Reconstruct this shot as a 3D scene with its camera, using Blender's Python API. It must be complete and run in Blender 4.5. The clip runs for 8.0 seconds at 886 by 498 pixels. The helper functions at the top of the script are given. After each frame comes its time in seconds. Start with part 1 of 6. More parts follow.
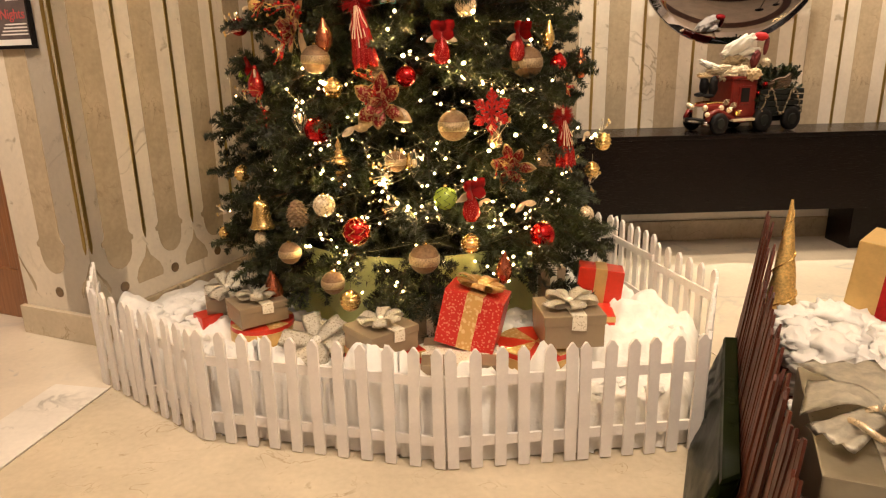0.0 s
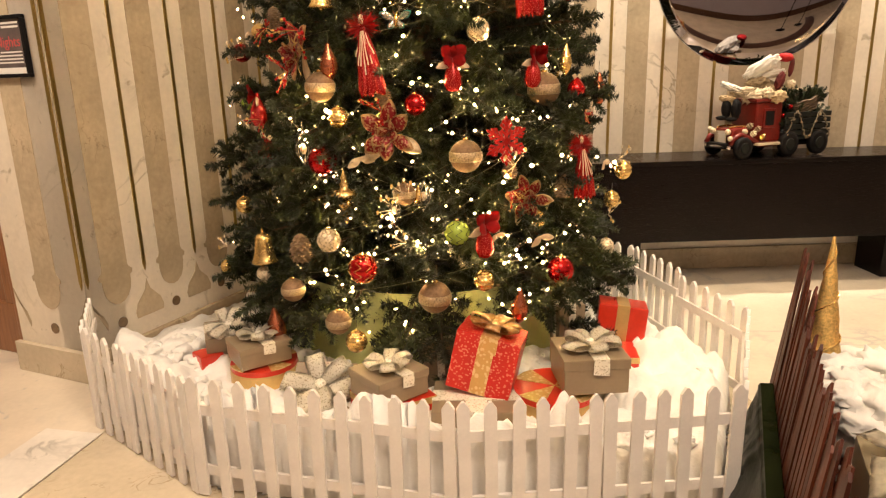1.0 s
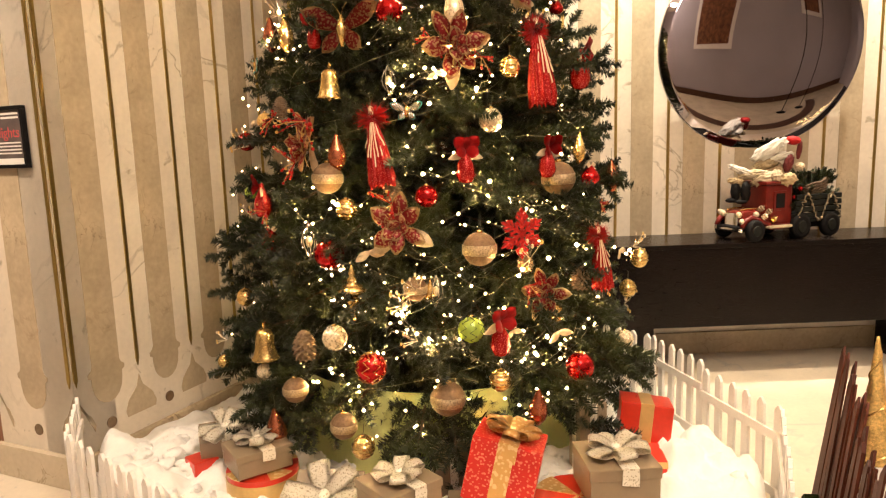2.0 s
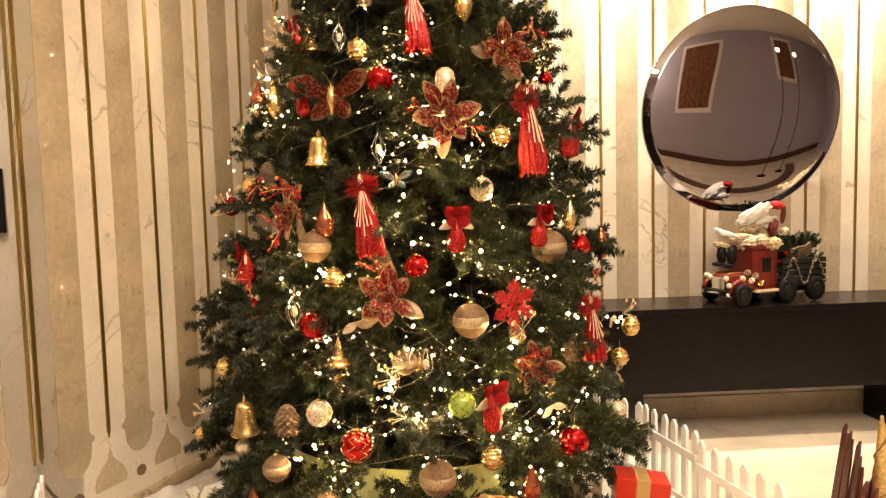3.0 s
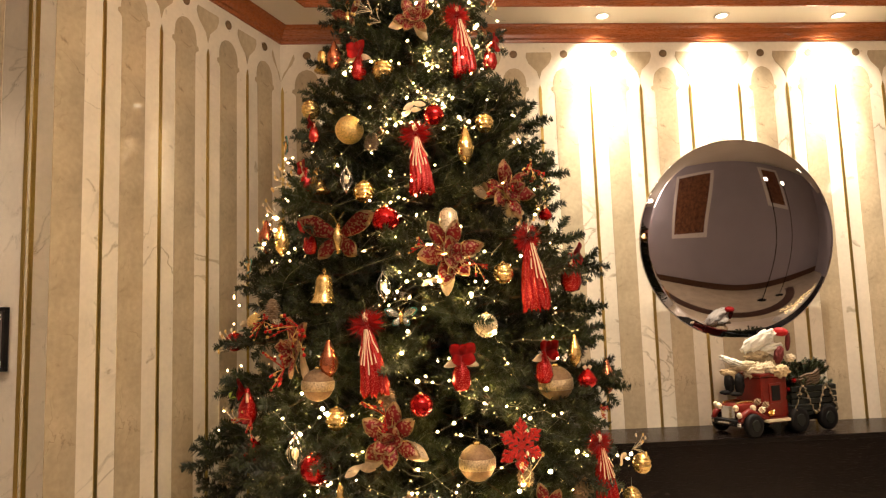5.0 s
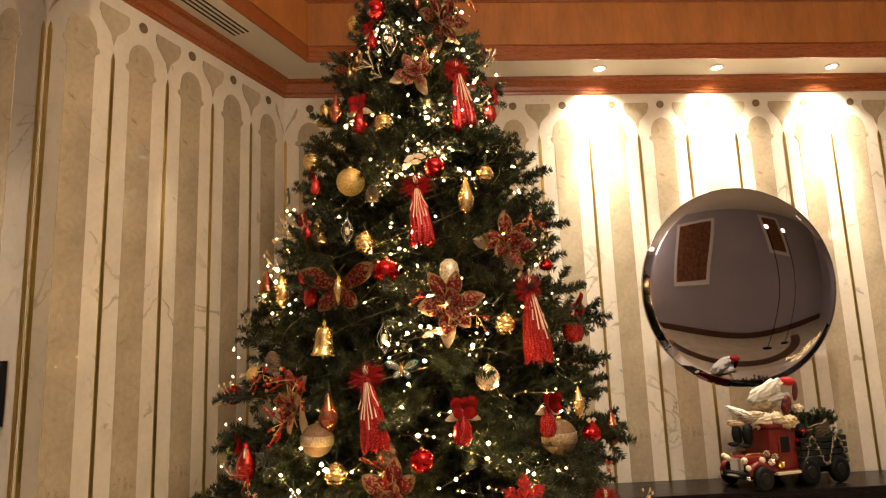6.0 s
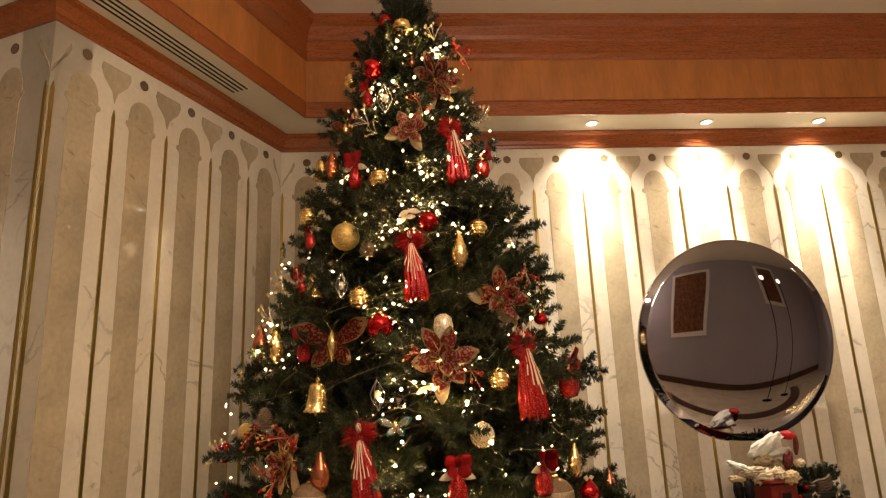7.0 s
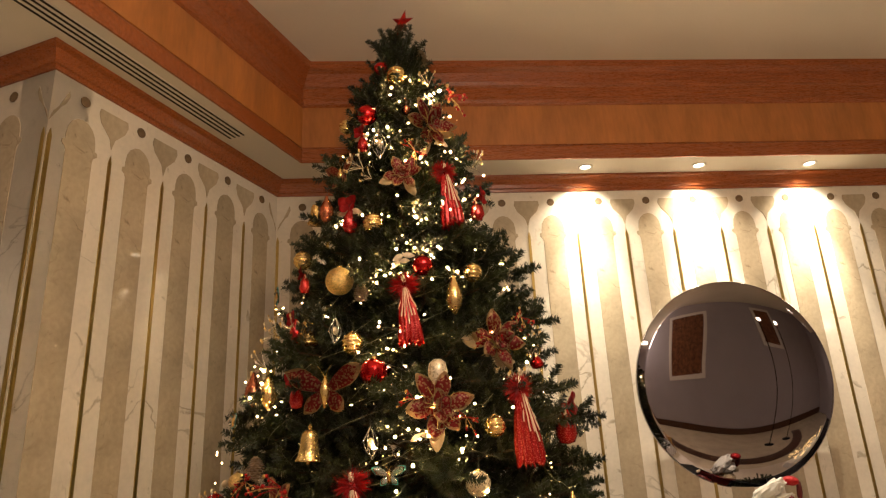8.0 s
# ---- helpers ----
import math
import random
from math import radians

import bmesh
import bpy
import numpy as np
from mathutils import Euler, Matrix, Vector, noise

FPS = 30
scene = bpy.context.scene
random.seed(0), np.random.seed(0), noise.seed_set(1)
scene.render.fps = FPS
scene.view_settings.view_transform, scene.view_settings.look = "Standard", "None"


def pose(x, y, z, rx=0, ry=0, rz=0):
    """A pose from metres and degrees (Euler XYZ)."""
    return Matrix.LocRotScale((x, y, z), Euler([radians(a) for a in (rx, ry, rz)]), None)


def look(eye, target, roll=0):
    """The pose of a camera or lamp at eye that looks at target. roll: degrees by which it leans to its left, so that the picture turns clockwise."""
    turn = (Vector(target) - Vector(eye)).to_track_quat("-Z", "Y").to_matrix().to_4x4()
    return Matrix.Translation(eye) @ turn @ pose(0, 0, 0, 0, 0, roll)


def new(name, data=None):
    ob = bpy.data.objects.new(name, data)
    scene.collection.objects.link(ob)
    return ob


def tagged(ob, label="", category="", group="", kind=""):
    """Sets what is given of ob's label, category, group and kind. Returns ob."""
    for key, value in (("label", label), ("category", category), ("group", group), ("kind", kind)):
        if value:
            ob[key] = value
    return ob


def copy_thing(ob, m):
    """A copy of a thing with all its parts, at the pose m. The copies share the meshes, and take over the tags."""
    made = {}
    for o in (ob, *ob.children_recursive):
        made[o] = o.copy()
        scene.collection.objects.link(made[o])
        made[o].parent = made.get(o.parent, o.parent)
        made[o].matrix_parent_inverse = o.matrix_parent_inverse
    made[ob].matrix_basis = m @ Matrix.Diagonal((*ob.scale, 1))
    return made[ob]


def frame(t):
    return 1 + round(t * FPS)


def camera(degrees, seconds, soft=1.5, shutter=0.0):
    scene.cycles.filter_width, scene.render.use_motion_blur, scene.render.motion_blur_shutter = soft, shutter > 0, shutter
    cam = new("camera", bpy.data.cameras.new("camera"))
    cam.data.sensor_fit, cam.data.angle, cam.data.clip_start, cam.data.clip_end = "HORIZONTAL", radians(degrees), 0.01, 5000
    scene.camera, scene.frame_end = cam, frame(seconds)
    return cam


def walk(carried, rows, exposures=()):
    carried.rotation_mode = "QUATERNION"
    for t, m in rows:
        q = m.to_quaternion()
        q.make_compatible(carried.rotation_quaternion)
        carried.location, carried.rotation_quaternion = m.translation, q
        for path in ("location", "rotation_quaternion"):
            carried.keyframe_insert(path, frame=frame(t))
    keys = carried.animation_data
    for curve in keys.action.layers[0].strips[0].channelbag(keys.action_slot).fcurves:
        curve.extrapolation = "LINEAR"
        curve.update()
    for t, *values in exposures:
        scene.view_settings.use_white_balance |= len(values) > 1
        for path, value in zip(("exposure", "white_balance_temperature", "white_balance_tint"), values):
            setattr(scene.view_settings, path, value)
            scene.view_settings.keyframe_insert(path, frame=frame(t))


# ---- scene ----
cam = camera(67.20, 8.0, 1.2)
ROWS = [  # seconds, place, yaw, pitch, roll
    (0.0, 0.0000, 0.0000, 1.3280, -2.471, -16.249, 1.153),
    (0.5, 0.0103, 0.0923, 1.3352, -1.263, -15.471, 1.115),
    (1.0, 0.0093, 0.1735, 1.3547, -1.499, -14.684, 1.536),
    (1.5, -0.0166, 0.2507, 1.3851, -1.446, -11.476, 1.794),
    (3.0, -0.0745, 0.3855, 1.4715, -3.537, -4.121, 1.419),
    (3.5, -0.0807, 0.3694, 1.4970, -3.901, -1.514, 1.261),
    (4.0, -0.0846, 0.3653, 1.5049, -4.249, 1.099, 1.387),
    (4.5, -0.0874, 0.3705, 1.5241, -3.778, 3.798, 1.595),
    (6.0, -0.0799, 0.3724, 1.5538, -3.239, 10.034, 2.107),
    (6.5, -0.0718, 0.3719, 1.5652, -3.098, 12.461, 2.310),
    (7.0, -0.0675, 0.3611, 1.5728, -3.424, 14.232, 2.305),
    (7.5, -0.0649, 0.3612, 1.5691, -3.537, 16.196, 2.510),
    (8.0, -0.0542, 0.3646, 1.5781, -3.546, 17.903, 2.687),
]
walk(cam, [(t, pose(x, y, z, 90 + pitch, roll, yaw)) for t, x, y, z, yaw, pitch, roll in ROWS],
     [(0.0, -0.06), (1.5, 0.16), (3.5, 0.37), (4.5, 0.14), (6.0, -0.40), (8.0, -0.66)])

# ---- light ----
world = bpy.data.worlds.new("hall_air")
world.use_nodes = True
world.node_tree.nodes["Background"].inputs[0].default_value = (1.0, 0.80, 0.58, 1)
world.node_tree.nodes["Background"].inputs[1].default_value = 0.02
scene.world = world


def spot(name, x, y, z, target, power, size, blend, radius=0.03, colour=(1.0, 0.78, 0.50)):
    lamp = bpy.data.lights.new(name, "SPOT")
    lamp.energy, lamp.spot_size, lamp.spot_blend, lamp.shadow_soft_size, lamp.color = power, radians(size), blend, radius, colour
    ob = new(name, lamp)
    ob.matrix_world = look((x, y, z), target)
    return ob


SPOT_X = (1.255, 2.05, 2.845)
for sx in SPOT_X:
    spot("wall_washer", sx, 4.43, 3.43, (sx, 4.614, 2.95), 120, 110, 1.0, 0.04, (1.0, 0.87, 0.68))
    spot("wall_beam", sx, 4.43, 3.43, (sx, 4.614, 2.45), 420, 48, 0.9, 0.03, (1.0, 0.88, 0.70))
spot("floor_downlight", 1.95, 3.05, 4.05, (1.95, 3.10, 0), 430, 50, 0.6, 0.05, (1.0, 0.80, 0.56))
spot("floor_downlight", -2.5, 2.3, 3.40, (-2.2, 2.5, 0), 235, 105, 0.9, 0.05, (1.0, 0.80, 0.62))
for hx, hy, hp in ((-0.9, 0.5, 95), (1.0, 0.3, 115), (6.2, 2.5, 150), (7.6, 3.2, 120)):
    spot("hall_downlight", hx, hy, 4.08, (hx, hy + 0.35, 0), hp, 150, 0.6, 0.16, (1.0, 0.815, 0.635))

# added unseen fill lamp that brightens the fascia, ceiling and fence fronts
fill_lamp = bpy.data.lights.new("hall_fill", "POINT")
fill_lamp.energy, fill_lamp.shadow_soft_size, fill_lamp.color = 190, 0.45, (1.0, 0.825, 0.645)
new("hall_fill", fill_lamp).location = (0.7, 0.45, 3.40)

# ---- plan ----
CX, YB, PITCH = -0.834, 4.614, 0.34
ANG = radians(25.05)
SA, CA = math.sin(ANG), math.cos(ANG)
JX, JY = CX - SA * 5 * PITCH, YB - CA * 5 * PITCH
Z_TOP, Z_DOT, Z_DOT_LOW, Z_SOFFIT, Z_CEIL = 3.352, 3.274, 0.242, 3.455, 4.14


def jog(s, inset=0.0):
    """A point s metres along the side wall from the room's corner."""
    return CX - SA * s + CA * inset, YB - CA * s - SA * inset


# ---- materials ----
def mat(name, base, rough=0.5, metal=0.0, vary=0.15, scale=6.0, bump=0.1, fine=60.0, tint=None, specular=0.5, island=0.0, coat=0.0, sheen=0.0):
    """A surface with colour variation at two scales, uneven gloss and fine relief."""
    m = bpy.data.materials.new(name)
    m.use_nodes = True
    n, l = m.node_tree.nodes, m.node_tree.links
    b = n["Principled BSDF"]
    co = n.new("ShaderNodeTexCoord")
    big, small = n.new("ShaderNodeTexNoise"), n.new("ShaderNodeTexNoise")
    big.inputs["Scale"].default_value, small.inputs["Scale"].default_value = scale, fine
    big.inputs["Detail"].default_value = small.inputs["Detail"].default_value = 5
    l.new(co.outputs["Object"], big.inputs["Vector"])
    l.new(co.outputs["Object"], small.inputs["Vector"])
    ramp = n.new("ShaderNodeValToRGB")
    dark = [c * (1 - vary) for c in base]
    light = list(tint) if tint else [min(1, c * (1 + vary)) for c in base]
    ramp.color_ramp.elements[0].color, ramp.color_ramp.elements[1].color = (*dark, 1), (*light, 1)
    ramp.color_ramp.elements[0].position, ramp.color_ramp.elements[1].position = 0.3, 0.7
    mix = n.new("ShaderNodeMath")
    mix.operation = "MULTIPLY_ADD"
    mix.inputs[1].default_value = 0.3
    l.new(small.outputs["Fac"], mix.inputs[0])
    shrink = n.new("ShaderNodeMath")
    shrink.operation = "MULTIPLY"
    shrink.inputs[1].default_value = 0.7
    l.new(big.outputs["Fac"], shrink.inputs[0])
    l.new(shrink.outputs[0], mix.inputs[2])
    l.new(mix.outputs[0], ramp.inputs["Fac"])
    out = ramp.outputs["Color"]
    if island:
        info = n.new("ShaderNodeObjectInfo")
        hsv = n.new("ShaderNodeHueSaturation")
        rng = n.new("ShaderNodeMapRange")
        rng.inputs["To Min"].default_value, rng.inputs["To Max"].default_value = 1 - island, 1 + island
        l.new(info.outputs["Random"], rng.inputs["Value"])
        l.new(rng.outputs["Result"], hsv.inputs["Value"])
        l.new(out, hsv.inputs["Color"])
        out = hsv.outputs["Color"]
    l.new(out, b.inputs["Base Color"])
    rr = n.new("ShaderNodeMapRange")
    rr.inputs["To Min"].default_value, rr.inputs["To Max"].default_value = max(0.02, rough * 0.8), min(1, rough * 1.2)
    l.new(small.outputs["Fac"], rr.inputs["Value"])
    l.new(rr.outputs["Result"], b.inputs["Roughness"])
    b.inputs["Metallic"].default_value = metal
    b.inputs["Specular IOR Level"].default_value = specular
    b.inputs["Coat Weight"].default_value = coat
    b.inputs["Sheen Weight"].default_value = sheen
    if bump:
        bp = n.new("ShaderNodeBump")
        bp.inputs["Strength"].default_value, bp.inputs["Distance"].default_value = bump, 0.004
        l.new(small.outputs["Fac"], bp.inputs["Height"])
        l.new(bp.outputs["Normal"], b.inputs["Normal"])
    return m


def marble(name, base, vein, vein_scale=1.6, rough=0.14, vein_width=0.018, cloud=0.16, island=0.0):
    """Polished stone: soft clouds and thin wandering veins."""
    m = mat(name, base, rough, 0.0, cloud, 3.0, 0.0, 40.0, island=island)
    n, l = m.node_tree.nodes, m.node_tree.links
    b = n["Principled BSDF"]
    src = b.inputs["Base Color"].links[0].from_socket
    co = n.new("ShaderNodeTexCoord")
    warp = n.new("ShaderNodeTexNoise")
    warp.inputs["Scale"].default_value, warp.inputs["Detail"].default_value = vein_scale, 6
    warp.inputs["Distortion"].default_value = 1.2
    l.new(co.outputs["Object"], warp.inputs["Vector"])
    off = n.new("ShaderNodeMath")
    off.operation = "SUBTRACT"
    off.inputs[1].default_value = 0.5
    l.new(warp.outputs["Fac"], off.inputs[0])
    ab = n.new("ShaderNodeMath")
    ab.operation = "ABSOLUTE"
    l.new(off.outputs[0], ab.inputs[0])
    rng = n.new("ShaderNodeMapRange")
    rng.inputs["From Max"].default_value = vein_width
    rng.inputs["To Min"].default_value, rng.inputs["To Max"].default_value = 0.75, 0.0
    l.new(ab.outputs[0], rng.inputs["Value"])
    gate = n.new("ShaderNodeTexNoise")
    gate.inputs["Scale"].default_value = vein_scale * 0.8
    l.new(co.outputs["Object"], gate.inputs["Vector"])
    gr = n.new("ShaderNodeMapRange")
    gr.inputs["From Min"].default_value, gr.inputs["From Max"].default_value = 0.5, 0.65
    l.new(gate.outputs["Fac"], gr.inputs["Value"])
    both = n.new("ShaderNodeMath")
    both.operation = "MULTIPLY"
    l.new(rng.outputs["Result"], both.inputs[0])
    l.new(gr.outputs["Result"], both.inputs[1])
    fleck = n.new("ShaderNodeTexNoise")
    fleck.inputs["Scale"].default_value, fleck.inputs["Detail"].default_value, fleck.inputs["Distortion"].default_value = 13.0, 4, 0.8
    l.new(co.outputs["Object"], fleck.inputs["Vector"])
    fr = n.new("ShaderNodeMapRange")
    fr.inputs["From Min"].default_value, fr.inputs["From Max"].default_value = 0.66, 0.76
    fr.inputs["To Max"].default_value = 0.7
    l.new(fleck.outputs["Fac"], fr.inputs["Value"])
    most = n.new("ShaderNodeMath")
    most.operation = "MAXIMUM"
    l.new(both.outputs[0], most.inputs[0])
    l.new(fr.outputs["Result"], most.inputs[1])
    mx = n.new("ShaderNodeMix")
    mx.data_type = "RGBA"
    l.new(most.outputs[0], mx.inputs["Factor"])
    l.new(src, mx.inputs["A"])
    mx.inputs["B"].default_value = (*vein, 1)
    l.new(mx.outputs["Result"], b.inputs["Base Color"])
    return m


def wood(name, base, rough=0.3, stretch=(1, 1, 14), island=0.0, coat=0.0, specular=0.5):
    m = mat(name, base, rough, 0.0, 0.3, 5.0, 0.05, 30.0, island=island, coat=coat, specular=specular)
    n, l = m.node_tree.nodes, m.node_tree.links
    mp = n.new("ShaderNodeMapping")
    mp.inputs["Scale"].default_value = stretch
    co = next(x for x in n if x.type == "TEX_COORD")
    l.new(co.outputs["Object"], mp.inputs["Vector"])
    for t in [x for x in n if x.type == "TEX_NOISE"]:
        l.new(mp.outputs["Vector"], t.inputs["Vector"])
    return m


def glow(name, colour, strength):
    m = bpy.data.materials.new(name)
    m.use_nodes = True
    b = m.node_tree.nodes["Principled BSDF"]
    b.inputs["Base Color"].default_value = (*colour, 1)
    b.inputs["Emission Color"].default_value = (*colour, 1)
    b.inputs["Emission Strength"].default_value = strength
    return m


WHITE_MARBLE = marble("white_marble", (0.74, 0.66, 0.54), (0.30, 0.24, 0.15), 1.7, 0.04, 0.013, 0.13)
BEIGE_MARBLE = marble("beige_marble", (0.46, 0.37, 0.25), (0.22, 0.16, 0.10), 4.0, 0.04, 0.014, 0.27, island=0.10)
FLOOR_CREAM = marble("cream_floor_marble", (0.60, 0.51, 0.37), (0.34, 0.25, 0.15), 7.0, 0.10, 0.014, 0.16)
FLOOR_BAND = marble("veined_band_marble", (0.76, 0.71, 0.63), (0.34, 0.31, 0.27), 3.2, 0.10, 0.035, 0.12)
FLOOR_WHITE = marble("white_floor_marble", (0.72, 0.63, 0.50), (0.48, 0.46, 0.42), 1.8, 0.10, 0.04, 0.10)
BRASS = mat("aged_brass", (0.42, 0.29, 0.09), 0.32, 0.9, 0.25, 4.0, 0.05, 90)
PLUG = mat("dark_inlay_stone", (0.17, 0.11, 0.06), 0.2, 0.0, 0.3, 20, 0.02, 80)
MAHOGANY = wood("polished_mahogany", (0.30, 0.078, 0.020), 0.28, (1.2, 14, 14), coat=0.2)
MAHOGANY_PANEL = wood("veneer_panel", (0.42, 0.150, 0.038), 0.35, (1.6, 1.6, 0.35))
WALNUT = wood("dark_walnut", (0.085, 0.036, 0.018), 0.35, (1.2, 12, 12))
DOOR_WOOD = wood("door_wood", (0.30, 0.13, 0.055), 0.35, (12, 12, 1))
PLASTER = mat("warm_white_plaster", (0.74, 0.68, 0.58), 0.85, 0, 0.04, 2, 0.05, 120)
CEIL_PAINT = mat("ceiling_paint", (0.78, 0.71, 0.59), 0.9, 0, 0.04, 1.2, 0.04, 120)
GREY_PAINT = mat("grey_wall_paint", (0.40, 0.365, 0.395), 0.8, 0, 0.06, 1.5, 0.04, 90)
BLACK_SLOT = mat("dark_slot", (0.02, 0.015, 0.012), 0.8)
EBONY = wood("ebony_lacquer", (0.006, 0.004, 0.0035), 0.26, (1, 10, 10), specular=0.2)
WHITE_PAINT = mat("white_fence_paint", (0.82, 0.77, 0.72), 0.45, 0, 0.08, 10, 0.08, 90)
CHROME = mat("chrome", (0.75, 0.73, 0.72), 0.06, 1.0, 0.03, 5, 0.0)
MIRROR = mat("smoked_convex_mirror", (0.38, 0.35, 0.375), 0.02, 1.0, 0.01, 3, 0.0)
PINE = mat("pine_needles", (0.009, 0.014, 0.006), 0.42, 0, 0.45, 9, 0.0, 60, tint=(0.036, 0.044, 0.014), island=0.4, specular=0.35)
BARK = mat("brown_bark", (0.09, 0.055, 0.03), 0.9, 0, 0.3, 20, 0.4, 80)
COTTON = mat("cotton_snow", (0.80, 0.77, 0.72), 0.95, 0, 0.05, 12, 0.8, 45, sheen=0.4, specular=0.1)
BULB = glow("warm_fairy_bulb", (1.0, 0.66, 0.27), 420.0)
# dim copy of BULB: weak glow set in the material to read yellow
BULB_DIM = glow("dim_fairy_bulb", (1.0, 0.74, 0.34), 1.5)
GARLAND_BULB = glow("gold_garland_bulb", (1.0, 0.70, 0.28), 9.0)
LAMP_GLASS = glow("lit_downlight_glass", (1.0, 0.86, 0.62), 18.0)
PALE_WIRE = mat("clear_pale_wire", (0.24, 0.21, 0.12), 0.3, 0, 0.15, 20, 0.0)
WIRE = mat("green_wire", (0.09, 0.09, 0.05), 0.4, 0, 0.1, 20, 0.0)
RED_GLOSS = mat("glossy_red_ball", (0.46, 0.010, 0.010), 0.13, 0.75, 0.15, 20, 0.0, 60)
RED_FABRIC = mat("red_velvet", (0.36, 0.006, 0.006), 0.6, 0, 0.3, 30, 0.3, 160, sheen=0.05, specular=0.25)
RED_GLITTER = mat("red_glitter", (0.42, 0.013, 0.010), 0.35, 0.55, 0.5, 90, 1.0, 260)
GOLD = mat("shiny_gold", (0.76, 0.52, 0.19), 0.26, 0.9, 0.18, 24, 0.25, 70)
GOLD_GLITTER = mat("gold_glitter", (0.66, 0.44, 0.15), 0.38, 0.8, 0.45, 120, 1.0, 280)
BRONZE = mat("matt_bronze_glitter", (0.21, 0.125, 0.062), 0.5, 0.45, 0.3, 90, 0.8, 260)
SEQUIN = mat("pale_sequins", (0.42, 0.31, 0.18), 0.3, 0.7, 0.6, 150, 1.0, 240)
COPPER = mat("copper_glass", (0.42, 0.13, 0.06), 0.22, 0.8, 0.25, 20, 0.1, 90)
SILVER = mat("silver_filigree", (0.72, 0.68, 0.60), 0.25, 0.9, 0.2, 30, 0.3, 150)
TEAL = mat("teal_glitter", (0.10, 0.42, 0.40), 0.35, 0.5, 0.3, 60, 0.5, 200)
PEARL = mat("champagne_pearl", (0.72, 0.58, 0.38), 0.28, 0.35, 0.15, 30, 0.1, 90)
GREEN_BALL = mat("lime_glass", (0.34, 0.46, 0.07), 0.2, 0.2, 0.15, 20, 0.0)
CREAM_CLOTH = mat("cream_velvet_leaf", (0.68, 0.52, 0.33), 0.6, 0.1, 0.2, 40, 0.4, 160)
CONE_BROWN = mat("pine_cone_scales", (0.16, 0.085, 0.04), 0.6, 0, 0.4, 40, 0.3, 120, tint=(0.30, 0.20, 0.11))
SILVER_RIBBON = mat("crumpled_silver_ribbon", (0.66, 0.61, 0.50), 0.33, 0.3, 0.3, 26, 0.7, 70)
GOLD_LACE = mat("gold_glitter_lace", (0.46, 0.28, 0.13), 0.45, 0.45, 0.4, 120, 0.8, 260)
GARLAND = mat("frosted_twig", (0.16, 0.12, 0.07), 0.6, 0.2, 0.4, 60, 0.4, 150)
PATCHWORK = mat("brown_knit", (0.26, 0.17, 0.09), 0.9, 0, 0.5, 40, 0.6, 140, tint=(0.50, 0.38, 0.22))
DARK_RED = mat("dark_red_felt", (0.11, 0.010, 0.008), 0.8, 0, 0.2, 30, 0.3, 150)
TAN_CLOTH = mat("tan_cloth", (0.46, 0.33, 0.18), 0.9, 0, 0.25, 30, 0.5, 140)
KRAFT = mat("taupe_gift_paper", (0.27, 0.20, 0.125), 0.42, 0.1, 0.10, 6, 0.05, 60, coat=0.1)
RED_PAPER = mat("red_gift_paper", (0.62, 0.035, 0.015), 0.3, 0.2, 0.15, 10, 0.05, 60, coat=0.3)
GOLD_PAPER = mat("gold_gift_paper", (0.62, 0.42, 0.16), 0.33, 0.5, 0.15, 12, 0.1, 80)
SILVER_PAPER = mat("silver_gift_paper", (0.26, 0.22, 0.15), 0.30, 0.5, 0.15, 10, 0.1, 60)
SKIRT = mat("pale_green_felt", (0.74, 0.76, 0.34), 0.85, 0, 0.12, 8, 0.2, 120)
GREEN_FOIL = mat("dark_green_foil", (0.008, 0.011, 0.003), 0.2, 0.0, 0.4, 5, 0.8, 9, specular=0.3)
GREEN_FOIL.node_tree.nodes["Principled BSDF"].inputs["IOR"].default_value = 1.14
DARK_STAKE = wood("dark_red_brown_stain", (0.085, 0.022, 0.011), 0.5, (14, 14, 1), island=0.35, specular=0.25)
TOY_RED = mat("toy_red_paint", (0.13, 0.010, 0.006), 0.35, 0.0, 0.3, 20, 0.1, 80, specular=0.35)
TOY_GREEN = mat("toy_dark_green", (0.008, 0.009, 0.007), 0.5, 0.0, 0.3, 20, 0.2, 90, specular=0.25)
TOY_BLACK = mat("toy_rubber", (0.006, 0.005, 0.005), 0.6, 0, 0.3, 20, 0.3, 90, specular=0.15)
FUR = mat("white_fur", (0.62, 0.57, 0.48), 0.95, 0, 0.08, 40, 1.0, 160, sheen=0.4)
CREAM_CLOTH2 = mat("cream_cloth", (0.52, 0.42, 0.28), 0.8, 0, 0.12, 30, 0.5, 120)
PAPER = mat("poster_paper", (0.10, 0.075, 0.07), 0.5, 0, 0.4, 12, 0.0, 40)
INK_WHITE = mat("poster_white", (0.78, 0.74, 0.68), 0.6, 0, 0.05)
INK_RED = mat("poster_red", (0.50, 0.08, 0.08), 0.6, 0, 0.05)
ART = mat("dark_red_artwork", (0.16, 0.03, 0.02), 0.5, 0, 0.7, 8, 0.0, 14, tint=(0.30, 0.12, 0.05))


